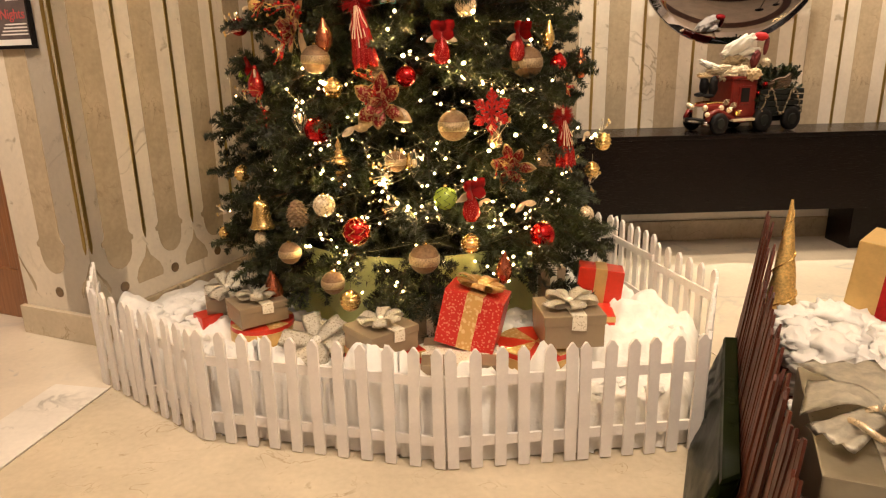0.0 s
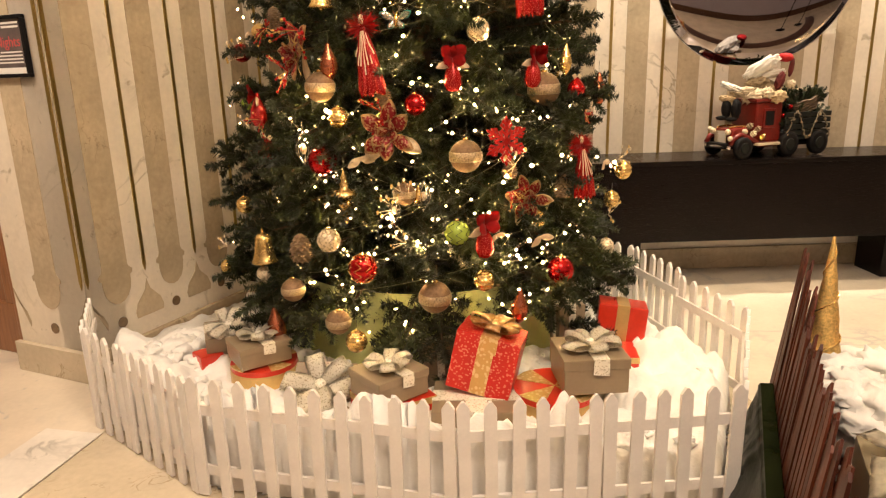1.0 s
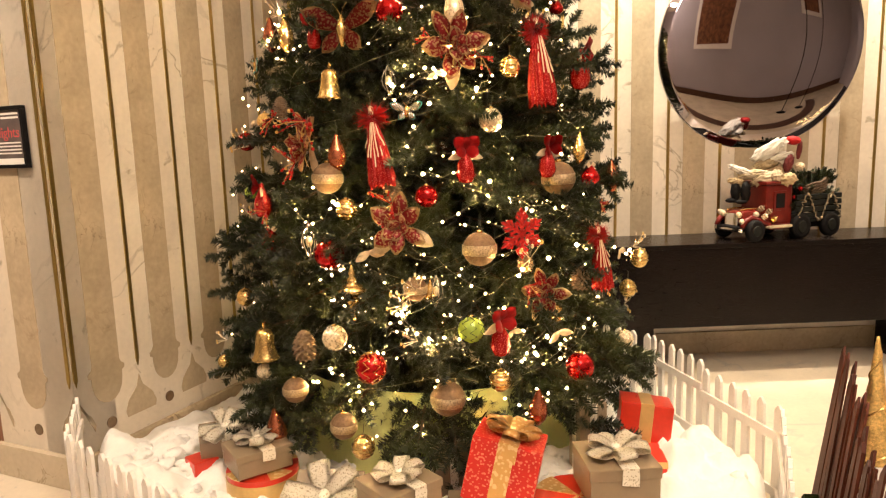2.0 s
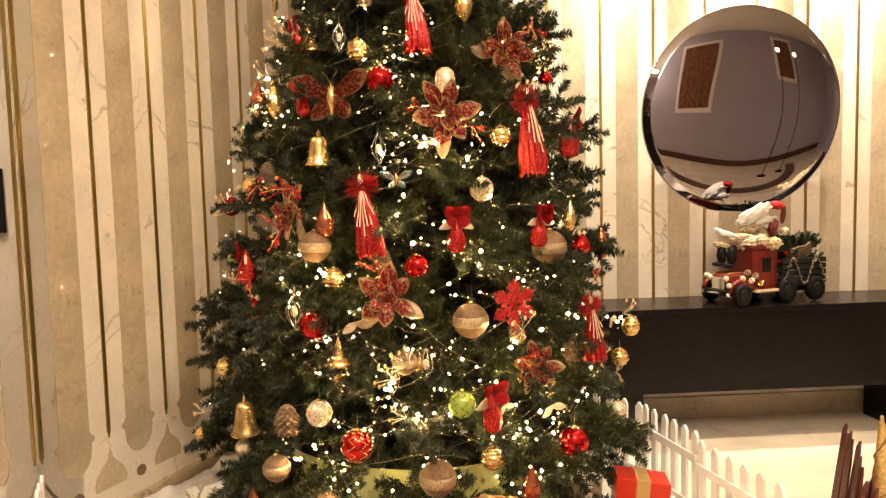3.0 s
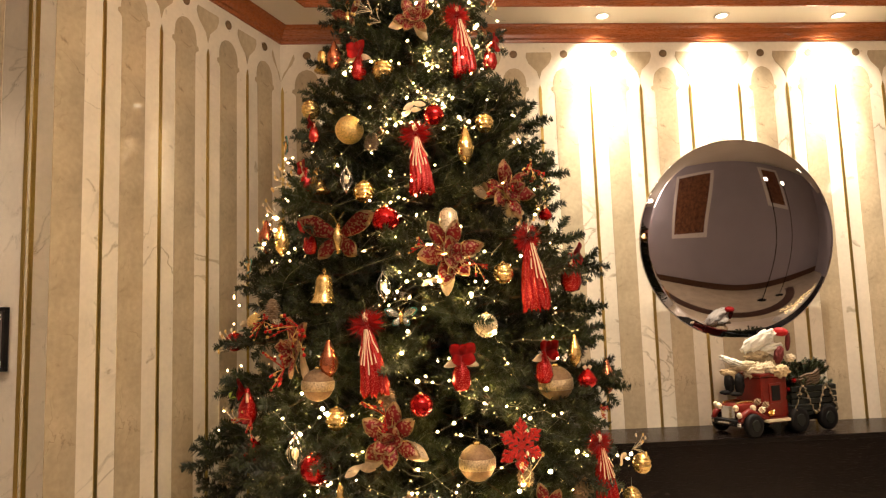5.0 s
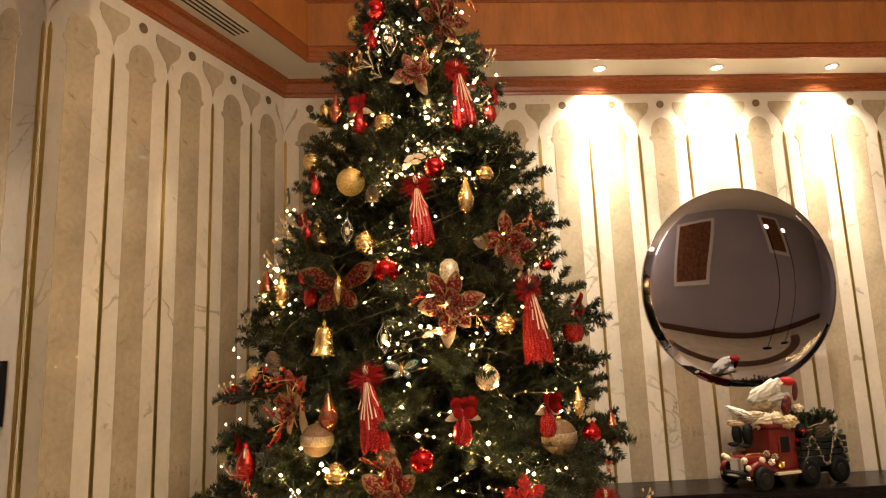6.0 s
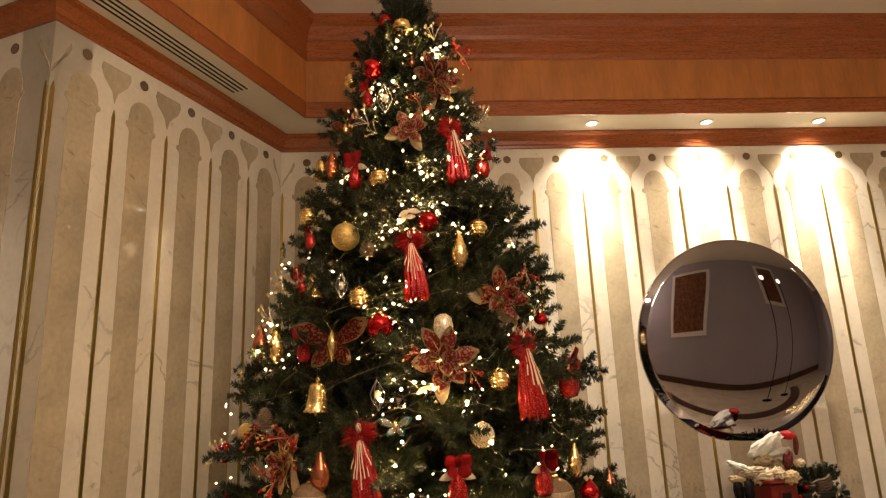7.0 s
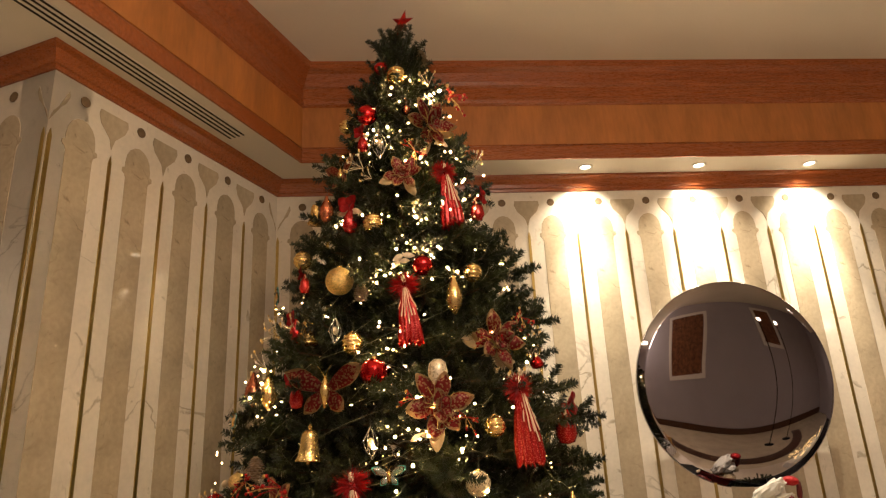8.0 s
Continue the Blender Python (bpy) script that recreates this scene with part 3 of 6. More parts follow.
# ---- picket fence round the tree ----
fence = empty("picket_fence", pose(0, 0, 0), "low white painted picket fence standing round the tree", "fence")
pw, ph, pt = 0.019, 0.43, 0.006
PICKET = mesh_of(prism([(-pw, 0), (pw, 0), (pw, ph - 0.022), (0.004, ph), (-0.004, ph), (-pw, ph - 0.022)], -pt, pt), "picket", WHITE_PAINT)
JOINTS = [(-1.535, 3.06), (-1.375, 2.665), (-1.145, 2.47), (-0.80, 2.175), (0.07, 1.93), (0.51, 1.955), (0.945, 1.985), (1.255, 2.62), (1.16, 3.09), (1.075, 3.52), (0.80, 3.92)]
rng = random.Random(4)
for (ax, ay), (bx, by) in zip(JOINTS, JOINTS[1:]):
    d = Vector((bx - ax, by - ay))
    long = d.length
    yaw = math.degrees(math.atan2(d.y, d.x))
    count = max(2, round((long - 0.045) / 0.083) + 1)
    lift = 0.0 if ay < 3.0 or ax < 0 else 0.03
    for i in range(count):
        s = 0.0225 + (long - 0.045) * i / (count - 1)
        share("picket", PICKET, fence, pose(ax + d.x * s / long, ay + d.y * s / long, lift + rng.uniform(0, 0.003), rng.uniform(-0.5, 0.5), rng.uniform(-0.7, 0.7), yaw + rng.uniform(-1.5, 1.5)))
    for z in (0.075, 0.295):
        r_ob = part("rail", box(0.004, pt + 0.0005, z, long - 0.004, pt + 0.011, z + 0.036, 0.001), WHITE_PAINT, fence)
        r_ob.matrix_basis = pose(ax, ay, lift, 0, 0, yaw)

# ---- cotton snow inside the fence ----
def inside(x, y, ring):
    hit_ = False
    for (ax, ay), (bx, by) in zip(ring, ring[1:] + ring[:1]):
        if (ay > y) != (by > y) and x < (bx - ax) * (y - ay) / (by - ay) + ax:
            hit_ = not hit_
    return hit_


def edge_gap(x, y, ring):
    best = 9.0
    for (ax, ay), (bx, by) in zip(ring, ring[1:]):
        d = Vector((bx - ax, by - ay))
        k = max(0, min(1, ((x - ax) * d.x + (y - ay) * d.y) / d.length_squared))
        best = min(best, math.hypot(x - ax - d.x * k, y - ay - d.y * k))
    return best


def cotton(name, ring, level, step, label, closed):
    """A lumpy sheet of cotton wadding with torn, puffy clumps."""
    xs, ys = [p[0] for p in ring], [p[1] for p in ring]
    nx, ny = int((max(xs) - min(xs)) / step) + 2, int((max(ys) - min(ys)) / step) + 2
    verts, faces, index = [], [], {}
    for j in range(ny):
        for i in range(nx):
            x, y = min(xs) + i * step, min(ys) + j * step
            if not inside(x, y, ring):
                continue
            e = edge_gap(x, y, ring if not closed else ring + ring[:1])
            puff = sum(abs(noise.noise(Vector((x * f_, y * f_, 3.1 * f_)))) / g_ for f_, g_ in ((5, 1.0), (11, 1.8), (25, 4.0), (60, 9.0)))
            rise = 1 - math.exp(-max(0, e - 0.004) / (0.006 if y < 2.6 and x < 0.5 else 0.03))
            z = 0.004 + level(x, y) * rise * (0.72 + 0.55 * puff)
            index[i, j] = len(verts)
            verts.append((x + 0.012 * noise.noise(Vector((x * 30, y * 30, 0))), y + 0.012 * noise.noise(Vector((x * 30, y * 30, 7))), z))
    for (i, j), k in index.items():
        if any((i + a, j + b) not in index for a in (-1, 0, 1) for b in (-1, 0, 1)):
            verts[k] = (verts[k][0], verts[k][1], 0.002)
    for (i, j), k in index.items():
        q = [index.get((i + 1, j)), index.get((i + 1, j + 1)), index.get((i, j + 1))]
        if None not in q:
            faces.append((k, *q))
    me = bpy.data.meshes.new(name)
    me.from_pydata(verts, [], faces)
    me.materials.append(COTTON)
    for f in me.polygons:
        f.use_smooth = True
    return tagged(new(name, me), label, "snow", kind="stuff")


def snow_level(x, y):
    h = 0.15
    h += 0.12 * math.exp(-((x - 1.0) ** 2 + (y - 2.75) ** 2) / 0.06)
    h += 0.06 * math.exp(-((x + 1.15) ** 2 + (y - 2.95) ** 2) / 0.08)
    gap = edge_gap(x, y, JOINTS)
    h += 0.17 * math.exp(-(gap / 0.13) ** 2) * (1 if x < 0.35 else math.exp(-((x - 0.35) / 0.2) ** 2)) * (1 if y < 2.5 else 0.3)
    h += 0.06 * math.exp(-(gap / 0.13) ** 2)
    return h


cotton("snow", [(-1.50, 3.08), (-1.355, 2.69), (-1.125, 2.50), (-0.785, 2.205), (0.07, 1.958), (0.51, 1.985), (0.93, 2.01), (1.225, 2.62), (1.12, 3.09), (1.035, 3.50), (0.76, 3.94), (-0.9, 4.40), (-1.44, 3.30)], snow_level, 0.016, "fluffy white cotton wadding laid as snow inside the fence", False)


def tufts(name, count, seed, place, label, lo=0.02, hi=0.05):
    """Loose balls of wadding lying on the sheet."""
    rnd = random.Random(seed)
    bm = bmesh.new()
    for _ in range(count):
        x, y, z = place(rnd)
        rad = rnd.uniform(lo, hi)
        made = bmesh.ops.create_icosphere(bm, subdivisions=3, radius=1)["verts"]
        for v in made:
            k = 1 + 0.6 * noise.noise(v.co * 2.3 + Vector((x * 9, y * 9, 0))) + 0.45 * noise.noise(v.co * 6 + Vector((y * 9, x * 9, 3)))
            v.co = Vector((x, y, z)) + Vector((v.co.x * rad * k * 1.2, v.co.y * rad * k * 1.2, v.co.z * rad * k * 0.8))
    ob = as_object(name, bm, COTTON, True)
    return tagged(ob, label, "snow", kind="stuff")


def on_snow(rnd):
    while True:
        x, y = rnd.uniform(-1.3, 1.15), rnd.uniform(2.1, 3.2)
        if inside(x, y, JOINTS) and edge_gap(x, y, JOINTS) > 0.13:
            return x, y, snow_level(x, y) * 0.95


tufts("snow_tuft", 170, 9, on_snow, "loose torn tufts of white cotton on the snow", 0.012, 0.036)

# ---- the tree ----
AXX, AXY = 0.0, 3.48
TREE_R = [(0.0, 1.02), (0.3, 1.07), (0.55, 1.05), (0.96, 1.0), (1.45, 0.89), (1.75, 0.83), (2.2, 0.66), (3.0, 0.39), (3.75, 0.09)]


def tree_radius(z):
    return float(np.interp(z, [q[0] for q in TREE_R], [q[1] for q in TREE_R]))


tree = empty("christmas_tree", pose(AXX, AXY, 0), "tall dense dark green artificial christmas tree, lit and decorated", "christmas tree")
part("trunk", lathe([(0.055, 0.05), (0.05, 0.8), (0.035, 2.2), (0.012, 3.70)], 12), BARK, tree, smooth=True)
part("stand", lathe([(0.20, 0.0), (0.20, 0.03), (0.07, 0.05), (0.065, 0.25), (0.06, 0.26)], 16), TOY_GREEN, tree)


def branch_mesh(long, seed, droop):
    """A limb with side sprigs, each clothed in single needles."""
    rnd = random.Random(seed)
    verts, faces, mats = [], [], []

    def sprig(o, way, length):
        way = way.normalized()
        u = way.cross(Vector((0, 0, 1))).normalized()
        w = u.cross(way)
        k = len(verts)
        tip = o + way * length
        verts.extend([o + u * 0.003, o - u * 0.003, tip])
        faces.append((k, k + 1, k + 2))
        mats.append(1)
        for i in range(int(length / 0.00105)):
            f = rnd.random() ** 0.8
            th = rnd.uniform(0, 6.283)
            side = u * math.cos(th) + w * math.sin(th)
            p = o + way * length * f
            nl = rnd.uniform(0.022, 0.038) * (1 - 0.45 * max(0, f - 0.8) / 0.2)
            dirn = (side * 0.9 + way * rnd.uniform(0.25, 0.75)).normalized()
            across = dirn.cross(side.cross(way) + side * 0.3).normalized() * 0.0028
            k = len(verts)
            verts.extend([p - across, p + across, p + dirn * nl])
            faces.append((k, k + 1, k + 2))
            mats.append(0)

    def limb(f):
        return Vector((long * f, 0.03 * math.sin(5 * f + seed), droop * long * f * f + 0.0))
    pts = [limb(i / 6) for i in range(7)]
    for a, b in zip(pts, pts[1:]):
        u = Vector((0, 0.005, 0))
        w = Vector((0, 0, 0.005))
        k = len(verts)
        verts.extend([a + u, a - u * 0.5 + w, a - u * 0.5 - w, b + u, b - u * 0.5 + w, b - u * 0.5 - w])
        for q in ((0, 1, 4, 3), (1, 2, 5, 4), (2, 0, 3, 5)):
            faces.append(tuple(k + i for i in q))
            mats.append(1)
    start = 0.22 if long > 0.5 else 0.10
    steps = max(3, int(long * (1 - start) / 0.044))
    for i in range(steps + 1):
        f = start + (1 - start) * i / steps
        o = limb(f)
        for side in (-1, 1):
            ang = rnd.uniform(0.35, 0.85)
            ln = min(0.21, (0.10 + 0.12 * (1 - f) + 0.05 * long)) * rnd.uniform(0.75, 1.15)
            sprig(o, Vector((math.cos(ang), side * math.sin(ang), rnd.uniform(-0.35, 0.45))), ln)
        if i % 2 == 0:
            sprig(o, Vector((0.8, rnd.uniform(-0.4, 0.4), rnd.uniform(0.4, 1.0))), rnd.uniform(0.07, 0.13))
        if i % 2:
            sprig(o, Vector((0.7, rnd.uniform(-0.4, 0.4), rnd.uniform(-1.0, -0.4))), rnd.uniform(0.07, 0.13))
    sprig(limb(1.0), Vector((1, 0, 2 * droop + rnd.uniform(0.0, 0.3))), 0.13)
    me = bpy.data.meshes.new("branch")
    me.from_pydata([tuple(v) for v in verts], [], faces)
    me.materials.append(PINE)
    me.materials.append(BARK)
    me.polygons.foreach_set("material_index", mats)
    return me


LENGTHS = [0.10, 0.20, 0.32, 0.45, 0.58, 0.72, 0.86, 0.98]
BRANCHES = {L: [branch_mesh(L, 10 * i + k, -0.10) for k in range(3)] for i, L in enumerate(LENGTHS)}
rnd = random.Random(21)
z, tier = 0.45, 0
while z < 3.60:
    f = (z - 0.4) / 3.3
    lift = -10 + 42 * f
    reach = tree_radius(z + 0.02)
    n = int(5 + 10 * reach)
    for i in range(n):
        th = 360 * (i + 0.5 * (tier % 2)) / n + rnd.uniform(-6, 6)
        want = max(0.06, reach / math.cos(radians(lift)) * rnd.uniform(0.84, 1.06) - 0.12)
        L = min(LENGTHS, key=lambda q: abs(q - want))
        k = want / L
        up = lift + rnd.uniform(-9, 9)
        z0 = z - math.sin(radians(up)) * want * 0.8 + rnd.uniform(-0.04, 0.04)
        m = pose(0, 0, max(0.22, z0), 0, 0, th) @ pose(0, 0, 0, rnd.uniform(-25, 25), -up, 0) @ Matrix.Diagonal((k, 1, 1, 1))
        share("branch", BRANCHES[L][rnd.randrange(3)], tree, m)
    z += 0.155 - 0.045 * f
    tier += 1
for i in range(7):
    share("branch", BRANCHES[0.10][i % 3], tree, pose(0, 0, 3.50 + 0.02 * i, 0, 0, 51 * i) @ pose(0, 0, 0, 0, -60 - 4 * i, 0))
for i, (th, dip) in enumerate(((204, 20), (210, 27), (254, 30), (261, 24), (267, 31), (273, 27), (300, 12), (322, 10))):
    share("branch", BRANCHES[0.58][i % 3], tree, pose(0.0, 0.0, 0.68, 0, 0, th) @ pose(0, 0, 0, 40 * (i % 4), dip, 0) @ Matrix.Diagonal((1.5, 1.25, 1.25, 1)))

# ---- string lights ----
lights_thing = empty("string_lights", pose(AXX, AXY, 0), "warm white fairy lights on pale wire wound through the tree", "string lights")
rnd = random.Random(5)
unit = bmesh.new()
bmesh.ops.create_icosphere(unit, subdivisions=2, radius=1)
UNIT_V = [v.co.copy() for v in unit.verts]
UNIT_F = [[v.index for v in f.verts] for f in unit.faces]
unit.free()


class Beads:
    """Many small balls gathered into one mesh."""

    def __init__(self):
        self.verts, self.faces = [], []

    def add(self, q, rad):
        k = len(self.verts)
        self.verts.extend([tuple(q + v * rad) for v in UNIT_V])
        self.faces.extend([[k + i for i in f] for f in UNIT_F])

    def link(self, name, material, parent, label):
        me = bpy.data.meshes.new(name)
        me.from_pydata(self.verts, [], self.faces)
        me.materials.append(material)
        me.polygons.foreach_set("use_smooth", [True] * len(self.faces))
        ob = new(name, me)
        ob.parent = parent
        return tagged(ob, label, kind="stuff")


bright, faint = Beads(), Beads()
for strand in range(9):
    pts = []
    turns, phase = 2.1, strand * 0.9
    for i in range(130):
        f = i / 129
        z = 0.45 + 3.15 * ((f + strand / 9) % 1.0)
        th = phase + turns * 2 * math.pi * f + 0.35 * noise.noise(Vector((f * 9, strand, 0)))
        rr = tree_radius(z) * (0.70 + 0.20 * noise.noise(Vector((f * 14, strand, 5))))
        zz = z + 0.07 * noise.noise(Vector((f * 17, strand, 9)))
        pts.append(Vector((rr * math.cos(th), rr * math.sin(th), zz)))
    lines = []
    for p in pts:
        if lines and (p - lines[-1][-1]).length < 0.6:
            lines[-1].append(p)
        else:
            lines.append([p])
    for line in lines:
        if len(line) > 3:
            part("wire", tube(line, 0.0009, 4), PALE_WIRE, lights_thing)
    for p in pts:
        for k in range(rnd.choice((0, 0, 0, 0, 1, 1))):
            q = p + Vector((rnd.uniform(-0.05, 0.05), rnd.uniform(-0.05, 0.05), rnd.uniform(-0.05, 0.05)))
            out = Vector((q.x, q.y, 0))
            if out.length > tree_radius(q.z) * 0.92 or rnd.random() > 0.3 + 1.4 * tree_radius(q.z):
                continue
            rad = rnd.uniform(0.0022, 0.0045)
            bright.add(q, rad) if rnd.random() < 0.25 and q.y < 0.05 else faint.add(q, rad * 0.55)
for _ in range(300):
    th = radians(-90 + rnd.gauss(1, 31))
    z = 0.55 + 2.95 * rnd.random()
    if rnd.random() > 0.12 + 0.95 * tree_radius(z):
        continue
    rr = tree_radius(z) * rnd.uniform(0.74, 0.92)
    q = Vector((rr * math.cos(th), rr * math.sin(th), z))
    lean = rnd.gauss(0, 0.5)
    step = Vector((-math.sin(th) * math.cos(lean), math.cos(th) * math.cos(lean), math.sin(lean))) * rnd.uniform(0.016, 0.05)
    chain = [q.copy()]
    for k in range(rnd.choice((2, 3, 4, 5, 6))):
        rad = rnd.choice((0.002, 0.0025, 0.003, 0.0035, 0.004, 0.005, 0.0062))
        lit = rnd.random() < 0.42
        (bright if lit else faint).add(q + Vector((rnd.gauss(0, 0.007), rnd.gauss(0, 0.007), rnd.gauss(0, 0.008))), rad if lit else rad * 0.55)
        q = q + step + Vector((rnd.gauss(0, 0.008), rnd.gauss(0, 0.008), rnd.gauss(0, 0.012)))
        chain.append(q.copy())
    part("wire", tube(chain, 0.0008, 4), PALE_WIRE, lights_thing)
for _ in range(44):
    th, z = radians(rnd.uniform(150, 190)), rnd.uniform(0.5, 2.4)
    rr = tree_radius(z) * rnd.uniform(0.90, 1.0)
    bright.add(Vector((rr * math.cos(th), rr * math.sin(th), z)), rnd.uniform(0.0018, 0.0028))
for _ in range(30):
    th, z = radians(-90 + rnd.uniform(-40, 45)), rnd.uniform(0.36, 0.58)
    rr = rnd.uniform(0.76, 0.92)
    bright.add(Vector((rr * math.cos(th), rr * math.sin(th), z)), rnd.uniform(0.003, 0.0045))
bright.link("bulb_scatter", BULB, lights_thing, "tiny glowing warm white bulbs")
faint.link("bulb_scatter", BULB_DIM, lights_thing, "tiny warm white bulbs given a much weaker glow")

# ---- ornaments ----
BALL_RED = [(0.06, 2.96, 2.35, 0.083), (-0.14, 2.83, 1.91, 0.101), (-0.03, 2.67, 1.25, 0.079), (-0.39, 2.72, 1.05, 0.109), (-0.80, 3.28, 1.47, 0.082), (0.53, 2.74, 0.58, 0.108), (-0.17, 3.28, 3.22, 0.100), (-0.10, 3.37, 3.54, 0.068)]
PEAR_RED = [(-0.64, 2.93, 1.08, 0.086), (0.63, 2.98, 1.29, 0.077), (0.52, 3.09, 1.96, 0.056)]
BALL_BRONZE = [(0.15, 2.64, 1.06, 0.121), (-0.39, 2.79, 1.32, 0.114), (0.47, 2.83, 1.29, 0.127), (0.02, 2.57, 0.54, 0.123), (-0.55, 2.75, 0.53, 0.096), (-0.36, 2.63, 0.43, 0.098), (-0.08, 2.61, 0.93, 0.084)]
BALL_GLITTER = [(-0.28, 3.02, 2.31, 0.115), (-0.69, 3.18, 1.55, 0.070)]
BALL_RIBBED = [(-0.22, 2.89, 2.03, 0.080), (0.27, 3.02, 2.33, 0.076), (0.29, 2.81, 1.70, 0.075), (-0.32, 2.72, 1.21, 0.075), (-0.82, 3.15, 0.81, 0.074), (0.90, 3.19, 0.91, 0.078), (0.86, 3.22, 0.77, 0.074), (0.43, 2.71, 0.80, 0.065), (-0.95, 3.21, 0.51, 0.057), (0.21, 2.60, 0.59, 0.078), (-0.29, 2.60, 0.36, 0.084), (-0.48, 3.37, 2.51, 0.084), (-0.14, 3.03, 2.56, 0.086), (-0.28, 3.40, 3.22, 0.069), (-0.02, 3.30, 3.45, 0.097)]
BALL_NET = [(-0.38, 2.67, 0.75, 0.090), (0.21, 2.75, 1.51, 0.085), (-0.70, 2.90, 0.56, 0.060), (0.79, 3.04, 0.59, 0.079)]
BALL_GREEN = [(0.11, 2.60, 0.78, 0.096), (-0.80, 3.30, 1.25, 0.058)]
DROP = [(-0.35, 2.78, 1.41, 0.142), (0.79, 3.25, 1.27, 0.154), (-0.67, 3.31, 1.92, 0.152), (0.35, 2.63, 0.47, 0.146), (-0.65, 2.82, 0.35, 0.175), (-0.36, 3.26, 2.72, 0.141), (0.02, 3.22, 3.23, 0.093)]
BELL = [(-0.69, 2.90, 0.68, 0.142), (-0.37, 2.84, 1.67, 0.123), (-0.41, 3.04, 2.11, 0.108), (-0.42, 3.38, 2.75, 0.113)]
PINECONE = [(-0.51, 2.77, 0.70, 0.117), (0.55, 2.82, 0.91, 0.098), (-0.15, 2.71, 1.28, 0.087), (-0.19, 2.97, 2.25, 0.074), (-0.60, 3.07, 1.60, 0.085), (0.11, 3.45, 3.65, 0.109), (0.32, 2.70, 1.00, 0.076)]
ANGEL = [(-0.20, 2.69, 1.44, 0.300), (-0.01, 2.86, 2.16, 0.289), (0.40, 2.83, 1.73, 0.334), (0.63, 2.83, 0.99, 0.260), (0.19, 3.08, 2.72, 0.317)]
POINSETTIA = [(-0.13, 2.63, 1.15, 0.245), (0.32, 2.91, 2.02, 0.264), (0.08, 2.74, 1.77, 0.270), (-0.46, 2.83, 1.45, 0.251), (0.12, 3.19, 3.10, 0.282), (-0.01, 3.07, 2.80, 0.195), (0.38, 2.66, 0.89, 0.193)]
BOW = [(0.11, 2.67, 1.38, 0.180), (0.42, 2.78, 1.38, 0.171), (0.21, 2.59, 0.78, 0.197), (-0.68, 2.99, 1.26, 0.191), (-0.43, 2.92, 1.87, 0.147), (-0.24, 3.09, 2.63, 0.175), (-0.44, 3.16, 2.36, 0.123), (0.33, 3.20, 2.71, 0.173), (-0.46, 3.07, 2.14, 0.140), (-0.19, 3.22, 3.06, 0.135), (0.60, 3.03, 1.74, 0.221)]
LANTERN = [(-0.47, 2.78, 1.09, 0.133), (-0.01, 2.61, 0.92, 0.114), (-0.15, 2.76, 1.66, 0.109), (-0.29, 2.94, 2.09, 0.103), (-0.11, 3.16, 3.00, 0.152), (-0.12, 2.61, 0.87, 0.095)]
BUTTERFLY_RED = [(-0.31, 2.81, 1.85, 0.29), (-0.29, 3.25, 2.89, 0.213)]
BUTTERFLY_SILVER = [(-0.09, 2.73, 1.55, 0.108), (-0.58, 3.33, 2.33, 0.123), (-0.74, 3.29, 1.79, 0.097)]
CARVED_DROP = [(0.18, 2.94, 2.22, 0.165), (0.58, 2.96, 1.40, 0.129), (-0.57, 3.12, 1.89, 0.160), (-0.03, 2.61, 0.92, 0.088)]
SPRAY = [(-0.46, 2.81, 1.53, 0.204), (-0.51, 2.81, 1.38, 0.163), (-0.61, 2.95, 1.55, 0.129), (-0.15, 2.62, 1.23, 0.152), (0.32, 2.60, 0.93, 0.135), (0.43, 2.99, 2.09, 0.134), (0.25, 3.39, 3.39, 0.234), (0.05, 3.11, 2.94, 0.154), (0.29, 2.87, 2.03, 0.151), (0.46, 3.04, 2.14, 0.140), (-0.00, 2.73, 1.80, 0.139), (0.18, 2.73, 1.73, 0.120), (-0.64, 2.87, 1.20, 0.126), (0.64, 2.87, 1.19, 0.095)]
CREAM_LEAF = [(-0.24, 2.67, 1.06, 0.101), (0.02, 2.75, 1.68, 0.068), (0.37, 2.94, 1.95, 0.079), (-0.75, 3.31, 1.55, 0.098), (0.26, 2.63, 0.76, 0.066), (-0.02, 2.97, 2.40, 0.083), (-0.03, 2.96, 2.37, 0.074), (0.17, 3.20, 3.03, 0.091), (0.44, 2.70, 0.73, 0.094), (0.79, 3.12, 0.96, 0.086)]
SNOWFLAKE = (0.30, 2.64, 1.11)
FINIAL = (-0.30, 2.60, 0.93)
MASK = (0.09, 2.76, 1.88)


def facing(x, y, z):
    dx, dy = x - AXX, y - AXY
    return pose(x, y, z, 0, 0, math.degrees(math.atan2(dx, -dy)))


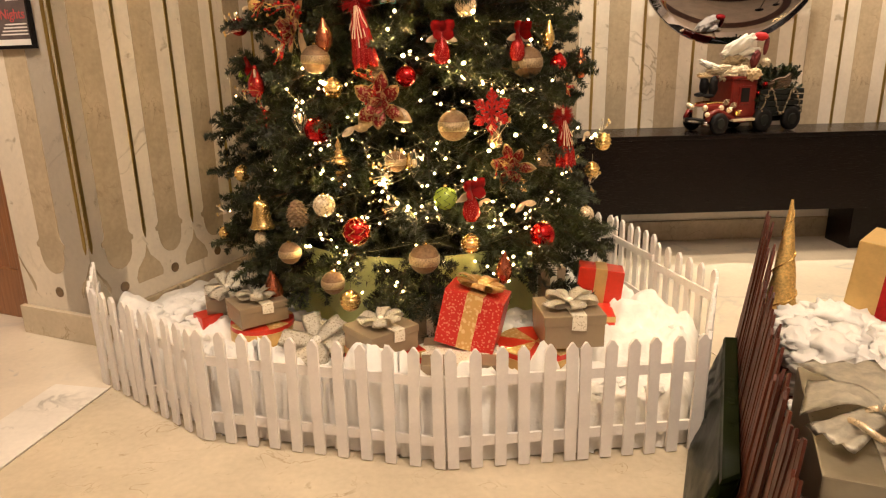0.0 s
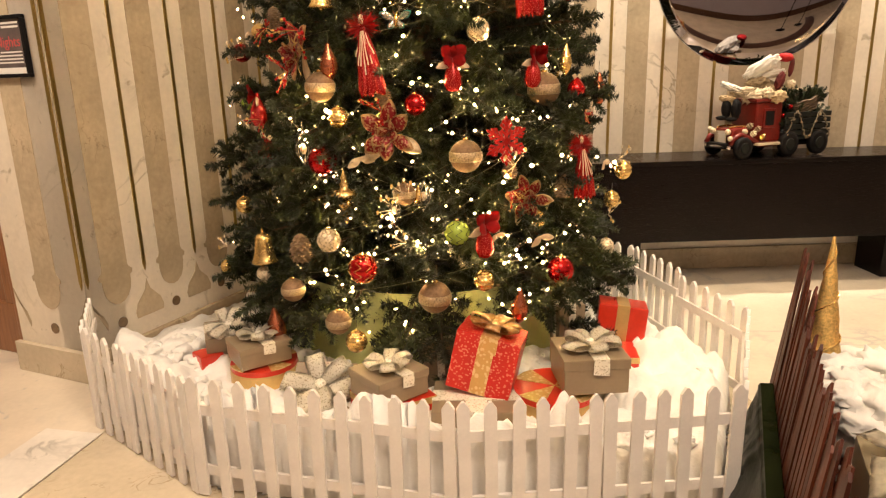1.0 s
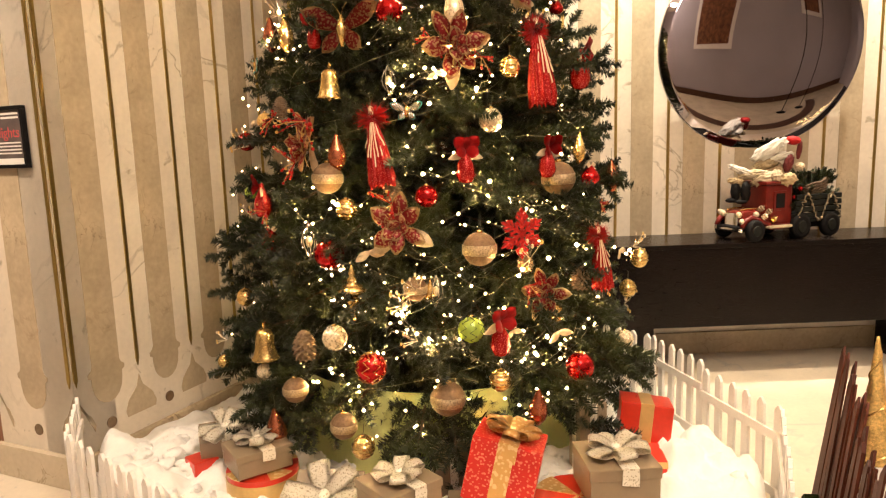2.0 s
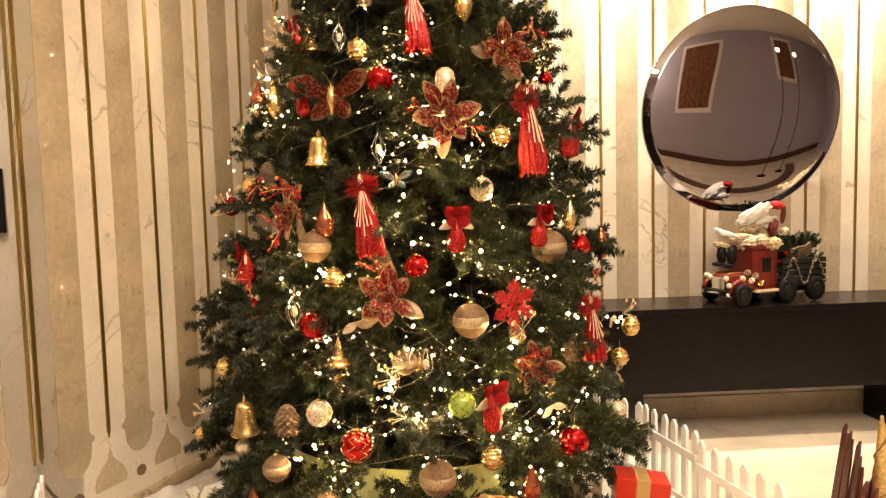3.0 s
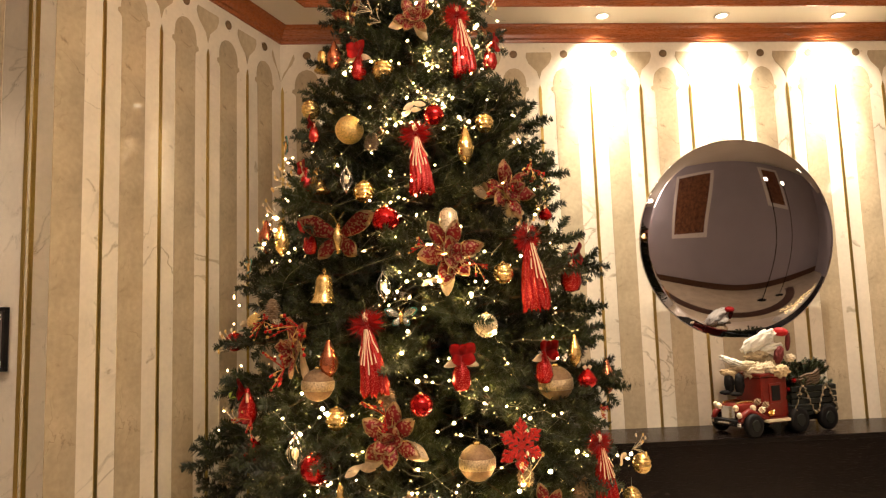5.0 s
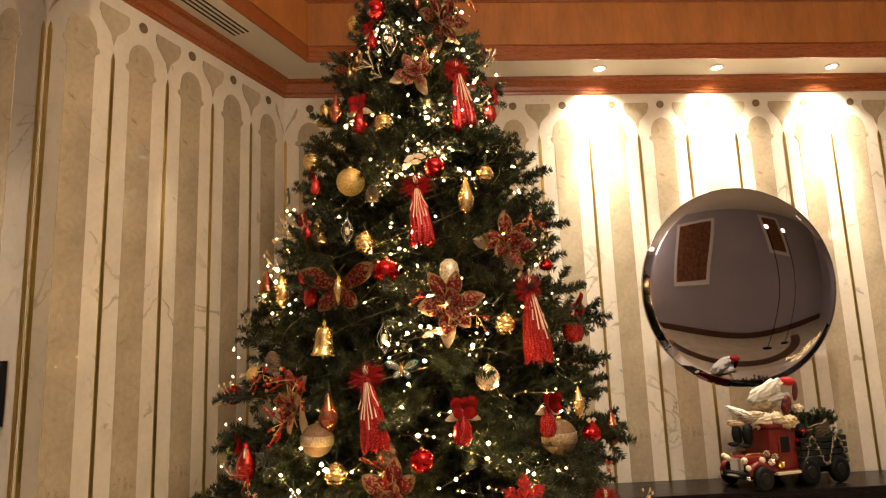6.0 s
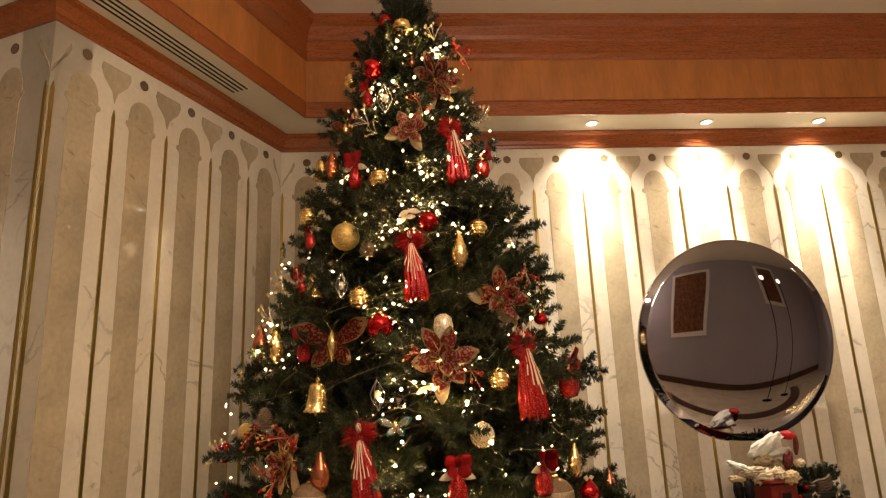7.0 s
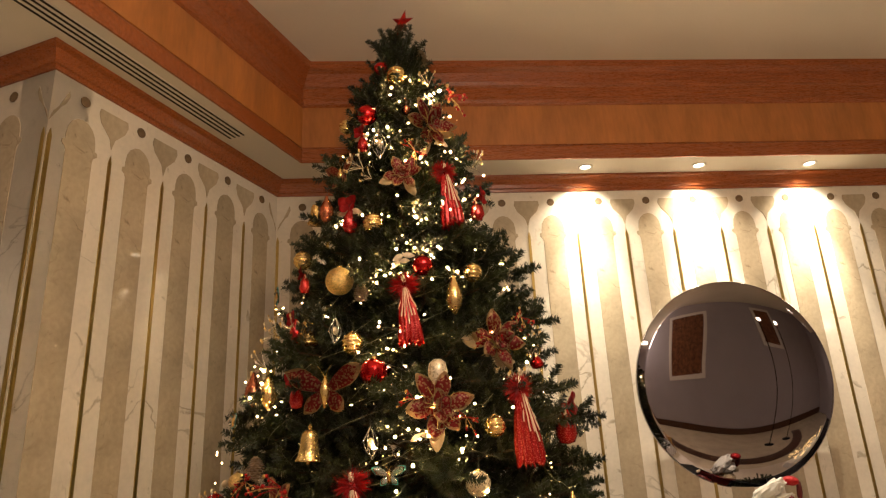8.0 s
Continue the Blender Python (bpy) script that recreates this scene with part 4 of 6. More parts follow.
def broad_petal(length, width, curl, turn, tilt, seed):
    """A wide fabric petal with a ruffled, rounded edge and a short tip; returns its face and its border."""
    rot = Matrix.Rotation(turn, 3, "Y") @ Matrix.Rotation(tilt, 3, "X")
    out = []
    for grow, back in ((1.0, 0.0), (1.07, 0.004)):
        bm = bmesh.new()
        rows = []
        for i in range(9):
            f = i / 8
            w = width * grow * 0.5 * min(1.0, 1.25 * f ** 0.55) * max(0.05, 1 - max(0, f - 0.35) ** 3 * 3.3)
            row = []
            for k in range(7):
                sx = k / 3 - 1
                ruffle = 0.05 * length * noise.noise(Vector((sx * 2.5, f * 4, seed))) * f
                row.append(bm.verts.new(rot @ Vector((sx * w, back - curl * math.sin(2.3 * f) + 0.10 * length * sx * sx * f + ruffle, length * grow * f))))
            rows.append(row)
        for r0, r1 in zip(rows, rows[1:]):
            for k in range(6):
                bm.faces.new((r0[k], r0[k + 1], r1[k + 1], r1[k]))
        bmesh.ops.solidify(bm, geom=list(bm.faces), thickness=0.002)
        out.append(bm)
    return out


def hang(builder, spots, group, spin=7, lean=0):
    """One ornament built at its size, the others copied from it."""
    x, y, z, s0 = spots[0]
    first = builder(s0, facing(x, y, z) @ pose(0, 0, 0, 0, lean, 0))
    tagged(first, group=group)
    for i, (x, y, z, s) in enumerate(spots[1:]):
        copy_thing(first, facing(x, y, z) @ pose(0, 0, 0, 0, lean + spin * math.sin(3.1 * i + 0.4), 20 * math.sin(2.3 * i)) @ Matrix.Scale(s / s0, 4))


def cap_and_loop(ob, z, s):
    part("cap", lathe([(0.0, z - 0.004), (0.10 * s, z - 0.004), (0.10 * s, z + 0.07 * s), (0.03 * s, z + 0.09 * s), (0.0, z + 0.09 * s)], 12), GOLD, ob, "gold cap", True)
    part("loop", tube([(0.0, 0, z + 0.08 * s), (0.035 * s, 0, z + 0.2 * s), (0.004, 0, z + 0.55 * s)], 0.0011, 4), WIRE, ob)


def ball_kind(name, material, label, ribs=0, rib=0.0, band=None, net=None, wave=0, depth=0.0):
    def make(s, m):
        ob = empty(name, m, label, "ornament")
        r_ = s / 2
        part("ball", lathe(ball_profile(r_, 40 if ribs else 18, 1.08 if ribs else 1.0, ribs, rib), 28 if not wave else 48, None, wave, depth), material, ob, smooth=True)
        cap_and_loop(ob, r_ * 0.97, s)
        if band:
            part("band", lathe([(r_ * 0.955, -0.30 * r_), (r_ * 1.012, -0.26 * r_), (r_ * 1.03, 0.0), (r_ * 1.012, 0.26 * r_), (r_ * 0.955, 0.30 * r_)], 28), band, ob, "sequined band", True)
        if net:
            bm = bmesh.new()
            for k in range(8):
                a0 = 2 * math.pi * k / 8
                tube([(r_ * 1.03 * math.sin(math.pi * j / 10) * math.cos(a0 + 0.25 * (-1) ** j), r_ * 1.03 * math.sin(math.pi * j / 10) * math.sin(a0 + 0.25 * (-1) ** j), -r_ * 1.03 * math.cos(math.pi * j / 10)) for j in range(11)], 0.0016, 4, bm)
            part("net", bm, net, ob, "beaded wire net")
        return ob
    return make


hang(ball_kind("bauble", RED_GLOSS, "shiny red glass bauble hanging on the tree", wave=10, depth=0.012), BALL_RED, "red baubles")
hang(ball_kind("bauble", BRONZE, "matt bronze glitter bauble with a sequined band", band=SEQUIN), BALL_BRONZE, "bronze baubles")
hang(ball_kind("bauble", GOLD_GLITTER, "gold glitter bauble hanging on the tree"), BALL_GLITTER, "glitter baubles")
hang(ball_kind("bauble", GOLD, "ribbed shiny gold bauble hanging on the tree", 7, 0.045), BALL_RIBBED, "gold ribbed baubles")
hang(ball_kind("bauble", PEARL, "champagne bauble in a silver wire net", net=SILVER), BALL_NET, "netted baubles")
hang(ball_kind("bauble", RED_GLOSS, "red glass bauble in a gold wire net", net=GOLD), [(-0.25, 2.61, 0.65, 0.11)], "red netted baubles")
hang(ball_kind("bauble", GREEN_BALL, "lime green bauble in a dark wire net", net=TOY_GREEN), BALL_GREEN, "green baubles")


def pear(s, m):
    ob = empty("pear_ornament", m, "shiny red pear ornament with gold leaves", "ornament")
    r_ = s / 2
    part("body", lathe([(0, -r_), (0.6 * r_, -0.92 * r_), (0.98 * r_, -0.5 * r_), (1.0 * r_, -0.1 * r_), (0.75 * r_, 0.35 * r_), (0.42 * r_, 0.75 * r_), (0.2 * r_, 1.0 * r_), (0, 1.05 * r_)], 20), RED_GLOSS, ob, smooth=True)
    for k in (-1, 1):
        part("leaf", prism([(0, r_), (k * 0.5 * r_, 1.35 * r_), (k * 1.2 * r_, 1.15 * r_), (k * 0.6 * r_, 0.8 * r_)], -0.003, 0.0), CREAM_CLOTH, ob)
    return ob


hang(pear, PEAR_RED, "pear ornaments")


def drop(material, name, label, fat=0.22, ribs=0):
    def make(s, m):
        ob = empty(name, m, label, "ornament")
        prof = [(0.0, -0.5), (0.35, -0.44), (0.8, -0.3), (1.0, -0.12), (0.9, 0.05), (0.6, 0.22), (0.34, 0.36), (0.2, 0.46), (0.0, 0.5)]
        full = []
        for (a, b), (c, d) in zip(prof, prof[1:]):
            for k in range(4):
                t_ = k / 4
                rr = (a + (c - a) * t_) * fat * s
                full.append((rr * (1 + (0.05 * math.cos(k * math.pi) if ribs else 0)), (b + (d - b) * t_) * s))
        full.append((0.0, 0.5 * s))
        part("body", lathe(full, 22), material, ob, smooth=True)
        part("loop", tube([(0, 0, 0.49 * s), (0.004, 0, 0.62 * s), (0, 0, 0.8 * s)], 0.0011, 4), WIRE, ob)
        return ob
    return make


hang(drop(COPPER, "drop_ornament", "coppery teardrop glass ornament hanging on the tree", 0.24, 1), DROP, "copper drops")
hang(drop(GOLD, "carved_drop_ornament", "carved long gold drop ornament", 0.20, 1), CARVED_DROP, "gold drops")


def bell(s, m):
    ob = empty("bell_ornament", m, "shiny gold bell ornament hanging on the tree", "ornament")
    part("bell", lathe([(0.38 * s, -0.5 * s), (0.395 * s, -0.46 * s), (0.33 * s, -0.38 * s), (0.275 * s, -0.15 * s), (0.25 * s, 0.10 * s), (0.235 * s, 0.24 * s), (0.19 * s, 0.33 * s), (0.08 * s, 0.385 * s), (0.0, 0.39 * s), (0.0, 0.35 * s), (0.18 * s, 0.29 * s), (0.24 * s, 0.1 * s), (0.265 * s, -0.15 * s), (0.32 * s, -0.38 * s), (0.37 * s, -0.5 * s)], 28), GOLD, ob, smooth=True)
    part("clapper", lathe([(0.0, -0.6 * s), (0.06 * s, -0.56 * s), (0.07 * s, -0.5 * s), (0.02 * s, -0.42 * s), (0.01 * s, 0.3 * s), (0, 0.3 * s)], 10), GOLD, ob, smooth=True)
    part("loop", tube([(0, 0, 0.38 * s), (0.05 * s, 0, 0.46 * s), (0, 0, 0.54 * s), (-0.05 * s, 0, 0.46 * s), (0, 0, 0.38 * s)], 0.003, 5), GOLD, ob)
    return ob


hang(bell, BELL, "gold bells")


def pinecone(s, m):
    ob = empty("pine_cone", m, "brown pine cone with open scales on the tree", "pine cone")
    bm = lathe([(0.0, -0.5 * s), (0.18 * s, -0.4 * s), (0.25 * s, -0.1 * s), (0.16 * s, 0.3 * s), (0.0, 0.48 * s)], 10)
    for j in range(9):
        f = j / 8
        z = (-0.42 + 0.84 * f) * s
        rr = (0.30 * math.sin(math.pi * (0.22 + 0.68 * f)) ** 0.8) * s
        for k in range(9):
            th = 2 * math.pi * (k + 0.5 * (j % 2)) / 9
            c, sn = math.cos(th), math.sin(th)
            t_ = Vector((-sn, c, 0)) * 0.085 * s
            o = Vector((c * rr, sn * rr, z))
            i_ = Vector((c * rr * 0.4, sn * rr * 0.4, z + 0.06 * s))
            tip = o * 1.0 + Vector((c * 0.11 * s, sn * 0.11 * s, -0.05 * s))
            vs = [bm.verts.new(v) for v in (i_ - t_ * 0.5, i_ + t_ * 0.5, o + t_, tip, o - t_)]
            ws = [bm.verts.new(v.co + Vector((0, 0, -0.035 * s))) for v in vs]
            bm.faces.new(vs)
            bm.faces.new(ws[::-1])
            for q in range(5):
                bm.faces.new((vs[q], ws[q], ws[(q + 1) % 5], vs[(q + 1) % 5]))
    part("cone_body", bm, CONE_BROWN, ob)
    return ob


hang(pinecone, PINECONE, "pine cones")


def tassel(s, m):
    """A fluffy red collar over a long flared skirt hung with strings of beads."""
    ob = empty("tassel_ornament", m, "red sequined tassel ornament with fluffy collar and bead strings", "ornament")
    body = lathe([(r_ * s, z_ * s) for r_, z_ in ((0.0, -0.44), (0.10, -0.47), (0.150, -0.50), (0.156, -0.44), (0.150, -0.36), (0.140, -0.28), (0.128, -0.18), (0.112, -0.06), (0.090, 0.06), (0.066, 0.16), (0.045, 0.25), (0.035, 0.32), (0.0, 0.34))], 72, None, 13, 0.10)
    for v in body.verts:
        drop_ = max(0.0, 0.1 - v.co.z / s)
        v.co.z += 0.05 * s * drop_ * math.sin(17 * math.atan2(v.co.y, v.co.x)) + 0.07 * s * drop_ * noise.noise(Vector((v.co.x, v.co.y, 0)) * (14 / s))
        v.co.x += 0.10 * s * drop_ * drop_ * noise.noise(Vector((0, v.co.y * 9 / s, v.co.z * 6 / s)))
    part("skirt", body, RED_SEQUIN, ob, "red sequined skirt", True)
    rnd_ = random.Random(3)
    fl = bmesh.new()
    for _ in range(700):
        th, ph = rnd_.uniform(0, 6.283), rnd_.uniform(-1, 1)
        w = Vector((math.cos(th) * math.sqrt(1 - ph * ph), math.sin(th) * math.sqrt(1 - ph * ph) * 0.6, ph * 0.8))
        o = Vector((0, 0.02 * s, 0.30 * s)) + w * 0.03 * s
        t_ = o + w * rnd_.uniform(0.12, 0.24) * s
        u = w.cross(Vector((rnd_.random(), rnd_.random(), rnd_.random()))).normalized() * 0.009 * s
        fl.faces.new([fl.verts.new(q) for q in (o - u, o + u, t_)])
    part("collar", fl, RED_FABRIC, ob, "fluffy red feather collar")
    part("head", lathe([(0.0, 0.30 * s), (0.025 * s, 0.32 * s), (0.038 * s, 0.37 * s), (0.028 * s, 0.42 * s), (0.0, 0.435 * s)], 12), PEARL, ob, "small pale knob", True)
    for k in range(7):
        a0 = -math.pi / 2 + (k - 3) * 0.36
        long = 0.46 - 0.06 * abs(k - 3) + 0.05 * (k % 2)
        part("bead_string", tube([((0.03 + 0.10 * f ** 1.2) * s * math.cos(a0) * (1 + 0.06 * math.sin(9 * f)), (0.05 + 0.10 * f) * s * math.sin(a0), (0.24 - long * f) * s) for f in np.linspace(0, 1, 9)], 0.0024, 5), CREAM_CLOTH, ob)
    part("loop", tube([(0, 0, 0.43 * s), (0.003, 0, 0.5 * s), (0, 0, 0.58 * s)], 0.0011, 4), WIRE, ob)
    return ob


hang(tassel, ANGEL, "tassel ornaments", 4, -7)


def petal(length, width, lift, bm, turn, tilt):
    """One curled petal, thickened, in the plane x, z."""
    rows = []
    for i in range(6):
        f = i / 5
        w = width * math.sin(math.pi * (0.12 + 0.83 * f)) * 0.5
        rows.append([Vector((sx * w, -lift * math.sin(f * 2.2) - (0.10 * length * abs(sx)), length * f)) for sx in (-1, 0, 1)])
    rot = Matrix.Rotation(turn, 3, "Y") @ Matrix.Rotation(tilt, 3, "X")
    top = [[bm.verts.new(rot @ v) for v in r_] for r_ in rows]
    low = [[bm.verts.new(rot @ (v + Vector((0, 0.003, 0)))) for v in r_] for r_ in rows]
    for a, b, c, d in zip(top, top[1:], low, low[1:]):
        for k in range(2):
            bm.faces.new((a[k], a[k + 1], b[k + 1], b[k]))
            bm.faces.new((c[k + 1], c[k], d[k], d[k + 1]))
        bm.faces.new((a[0], b[0], d[0], c[0]))
        bm.faces.new((a[2], c[2], d[2], b[2]))


def poinsettia(s, m):
    ob = empty("poinsettia", m, "red and gold glittered fabric poinsettia with cream leaves", "flower ornament")
    rnd_ = random.Random(6)
    for ring, (count, long, wide, tilt) in enumerate(((6, 0.47, 0.25, 12), (5, 0.30, 0.19, 40))):
        for k in range(count):
            turn = 2 * math.pi * (k + rnd_.uniform(-0.18, 0.18)) / count + 0.5 * ring
            face, edge = broad_petal(long * s * rnd_.uniform(0.62, 1.12), wide * s * rnd_.uniform(0.8, 1.15), 0.08 * s, turn, radians(tilt + rnd_.uniform(-14, 20)), 3 * k + ring)
            for bm in (face, edge):
                bmesh.ops.translate(bm, verts=bm.verts, vec=(0, -0.016 * s * ring, 0))
            border = part("petal_edge", edge, GOLD_LACE, ob, "glittering gold petal edge", True)
            part("petal", face, FLOWER_PETAL, border, "dark red glittered petal", True)
            part("vein", tube([Matrix.Rotation(turn, 3, "Y") @ Vector((0, -0.012 * s - 0.10 * s * math.sin(2.2 * f) - 0.25 * long * s * f * ring, long * s * 0.8 * f)) for f in np.linspace(0.15, 1, 6)], 0.0018, 4), GOLD_GLITTER, border)
    for k in (2.1, 3.9):
        face, edge = broad_petal(0.56 * s, 0.26 * s, 0.02 * s, k, radians(3), 40)
        edge.free()
        bmesh.ops.translate(face, verts=face.verts, vec=(0, 0.02 * s, 0))
        part("leaf", face, CREAM_CLOTH, ob, "cream velvet leaf", True)
    bm = bmesh.new()
    for k in range(7):
        made = bmesh.ops.create_icosphere(bm, subdivisions=1, radius=0.028 * s)["verts"]
        bmesh.ops.translate(bm, verts=made, vec=(0.045 * s * math.cos(k * 1.05) if k else 0, -0.07 * s, 0.045 * s * math.sin(k * 1.05) if k else 0))
    part("stamens", bm, GOLD_GLITTER, ob, "gold bead centre", True)
    return ob


hang(poinsettia, POINSETTIA, "poinsettias", 120)


def ribbon_tail(bm, length, width, turn, wave=0.1, thick=0.0015, n=8):
    rot = Matrix.Rotation(turn, 3, "Y")
    rings = []
    for i in range(n + 1):
        f = i / n
        rings.append([bm.verts.new(rot @ Vector((sx * width / 2 * (0.9 + 0.1 * min(1, 3 * f)), -wave * length * math.sin(5 * f) * f + d, length * f * (1 if i < n or sx < 0 else 0.9)))) for sx, d in ((-1, 0), (1, 0), (1, thick), (-1, thick))])
    for a, b in zip(rings, rings[1:]):
        for k in range(4):
            bm.faces.new((a[k], a[(k + 1) % 4], b[(k + 1) % 4], b[k]))
    bm.faces.new(rings[-1])


def bow_ornament(s, m):
    ob = empty("bow_ornament", m, "red velvet bow over a red sequined pouch ornament", "ornament")
    for k, t_ in enumerate((0.8, 1.95, -0.85, -2.0, 0.1)):
        face, edge = broad_petal((0.36, 0.30, 0.35, 0.28, 0.26)[k] * s, 0.29 * s, 0.07 * s, t_, radians(20 + 8 * (k % 2)), 11 + k)
        edge.free()
        bmesh.ops.translate(face, verts=face.verts, vec=(0, -0.04 * s, 0.17 * s))
        part("petal", face, RED_FABRIC, ob, smooth=True)
    part("pouch", lathe([(0, -0.5 * s), (0.13 * s, -0.47 * s), (0.185 * s, -0.33 * s), (0.16 * s, -0.12 * s), (0.06 * s, 0.1 * s), (0.05 * s, 0.2 * s), (0, 0.22 * s)], 24, None, 8, 0.05), RED_SEQUIN, ob, "red sequined pouch", True)
    for k in (-1, 1):
        bm = bmesh.new()
        petal(0.36 * s, 0.16 * s, 0.02 * s, bm, k * 1.9, radians(3))
        bmesh.ops.translate(bm, verts=bm.verts, vec=(0, 0.02 * s, 0.10 * s))
        part("leaf", bm, CREAM_CLOTH, ob, "pale leaf", True)
    return ob


hang(bow_ornament, BOW, "red bow ornaments")


def lantern(s, m):
    ob = empty("wire_lantern", m, "clear wire cage ornament with gold beads", "ornament")
    for k in range(6):
        a0 = math.pi * k / 3
        part("rib", tube([(0.22 * s * math.sin(math.pi * f) ** 1.3 * math.cos(a0), 0.22 * s * math.sin(math.pi * f) ** 1.3 * math.sin(a0), (f - 0.5) * s) for f in np.linspace(0, 1, 11)], 0.0018, 4), SILVER, ob)
    part("bead", lathe(ball_profile(0.10 * s, 10, 1.6), 12), PEARL, ob, "pale glass bead", True)
    part("loop", tube([(0, 0, 0.49 * s), (0.003, 0, 0.6 * s), (0, 0, 0.75 * s)], 0.0011, 4), WIRE, ob)
    return ob


hang(lantern, LANTERN, "wire lanterns")


def butterfly(name, wing_mat, trim_mat, label):
    def make(s, m):
        ob = empty(name, m, label, "ornament")
        for sx in (-1, 1):
            for turn, ln, wd in ((1.12, 0.56, 0.27), (2.35, 0.36, 0.22)):
                face, edge = broad_petal(ln * s, wd * s, 0.02 * s, sx * turn, radians(12), 5 + turn)
                wing = part("wing", edge, trim_mat, ob, smooth=True)
                part("wing_lace", face, wing_mat, wing, smooth=True)
        part("body", tube([(0, -0.02 * s, -0.22 * s), (0, -0.03 * s, 0.0), (0, -0.02 * s, 0.16 * s)], [0.006, 0.014 * s / 0.2, 0.007], 8), GOLD, ob, smooth=True)
        for sx in (-1, 1):
            part("feeler", tube([(0, -0.02 * s, 0.15 * s), (sx * 0.05 * s, -0.04 * s, 0.24 * s), (sx * 0.10 * s, -0.04 * s, 0.30 * s)], 0.0012, 4), GOLD, ob)
        return ob
    return make


hang(butterfly("butterfly_ornament", FLOWER_PETAL, GOLD_LACE, "red and gold butterfly ornament with lace wings"), BUTTERFLY_RED, "red butterflies")
hang(butterfly("butterfly_ornament", SILVER, TEAL, "silver butterfly ornament with lace wings"), BUTTERFLY_SILVER, "silver butterflies")


def cream_leaf(s, m):
    ob = empty("leaf_ornament", m, "cream velvet leaf tucked into the tree", "ornament")
    for t_ in (1.7, -2.2):
        bm = bmesh.new()
        petal(0.6 * s, 0.30 * s, 0.03 * s, bm, t_, radians(6))
        part("leaf", bm, CREAM_CLOTH, ob, smooth=True)
    return ob


hang(cream_leaf, CREAM_LEAF, "cream leaves")


def spray(s, m):
    """Short glittered stems tipped with beads, fanned out from one point."""
    ob = empty("glitter_spray", m, "spray of red and gold glittered stems with beads", "ornament")
    rnd_ = random.Random(17)
    for k in range(9):
        a_ = rnd_.uniform(0, 6.283)
        ln = s * rnd_.uniform(0.28, 0.55)
        tip = Vector((math.cos(a_) * ln, -s * rnd_.uniform(0.08, 0.30), math.sin(a_) * ln))
        st = part("stem", tube([(0, 0, 0), tip * 0.55 + Vector((0, -0.04 * s, 0.02 * s)), tip], 0.0022, 5), GOLD_GLITTER if k % 3 == 0 else RED_GLITTER, ob)
        for j in range(3):
            b_ = part("bead", lathe(ball_profile(s * rnd_.uniform(0.022, 0.04), 8), 10), RED_GLITTER if (k + j) % 3 else GOLD_GLITTER, st, smooth=True)
            b_.matrix_basis = Matrix.Translation(tip * (0.62 + 0.19 * j) + Vector((rnd_.uniform(-0.03, 0.03) * s, -0.02 * s, rnd_.uniform(-0.03, 0.03) * s)))
    return ob


hang(spray, SPRAY, "glitter sprays", 150)


def twig(s, m):
    ob = empty("wire_twig", m, "pale glittered wire twig tucked between the needles", "ornament")
    rnd_ = random.Random(29)
    for k in range(7):
        a_ = rnd_.uniform(0, 6.283)
        ln = s * rnd_.uniform(0.35, 0.6)
        tip = Vector((math.cos(a_) * ln, -s * rnd_.uniform(0.0, 0.35), math.sin(a_) * ln))
        mid = tip * 0.5 + Vector((rnd_.uniform(-0.1, 0.1) * s, -0.05 * s, rnd_.uniform(-0.1, 0.1) * s))
        st = part("twig", tube([(0, 0, 0), mid, tip], 0.0016, 4), SILVER if k % 2 else PEARL, ob)
        b_ = part("tip", lathe(ball_profile(s * 0.035, 6, 1.6), 8), PEARL if k % 2 else GOLD_GLITTER, st, smooth=True)
        b_.matrix_basis = Matrix.Translation(tip)
    return ob


rnd = random.Random(77)
TWIGS = []
for k in range(22):
    z = 0.6 + 2.85 * rnd.random()
    th = radians(-90 + rnd.uniform(-85, 85))
    rr = tree_radius(z) * rnd.uniform(0.84, 0.94)
    TWIGS.append((AXX + rr * math.cos(th), AXY + rr * math.sin(th), z, rnd.uniform(0.09, 0.16)))
hang(twig, TWIGS, "wire twigs")

flake = empty("snowflake_ornament", facing(*SNOWFLAKE), "red glitter snowflake ornament hanging on the tree", "ornament")
for k in range(6):
    half = [(0.006, 0.0)]
    for d, ln in ((0.020, 0.026), (0.040, 0.028), (0.058, 0.018)):
        half += [(0.006, d), (0.006 + 0.7 * ln, d + 0.66 * ln), (0.0 + 0.7 * ln, d + 0.66 * ln + 0.009), (0.006, d + 0.011)]
    half += [(0.006, 0.082)]
    bm = prism(half + [(0.0, 0.092)] + [(-x, z) for x, z in half[::-1]], -0.004, 0.004)
    arm = part("arm", bm, RED_GLITTER, flake)
    arm.matrix_basis = pose(0, 0, 0, 0, 60 * k, 0)
part("loop", tube([(0, 0, 0.076), (0.003, 0, 0.1), (0, 0, 0.12)], 0.0011, 4), WIRE, flake)

fin = empty("finial_ornament", facing(*FINIAL), "shiny gold turned finial ornament hanging on the tree", "ornament")
part("finial", lathe([(0, -0.105), (0.008, -0.10), (0.012, -0.085), (0.008, -0.075), (0.020, -0.060), (0.012, -0.048), (0.024, -0.030), (0.020, -0.015), (0.030, -0.008), (0.050, 0.004), (0.050, 0.012), (0.034, 0.024), (0.014, 0.034), (0.018, 0.046), (0.010, 0.056), (0.012, 0.07), (0.004, 0.09), (0.0, 0.10)], 24), GOLD, fin, smooth=True)
part("loop", tube([(0, 0, 0.098), (0.003, 0, 0.12), (0, 0, 0.15)], 0.0011, 4), WIRE, fin)

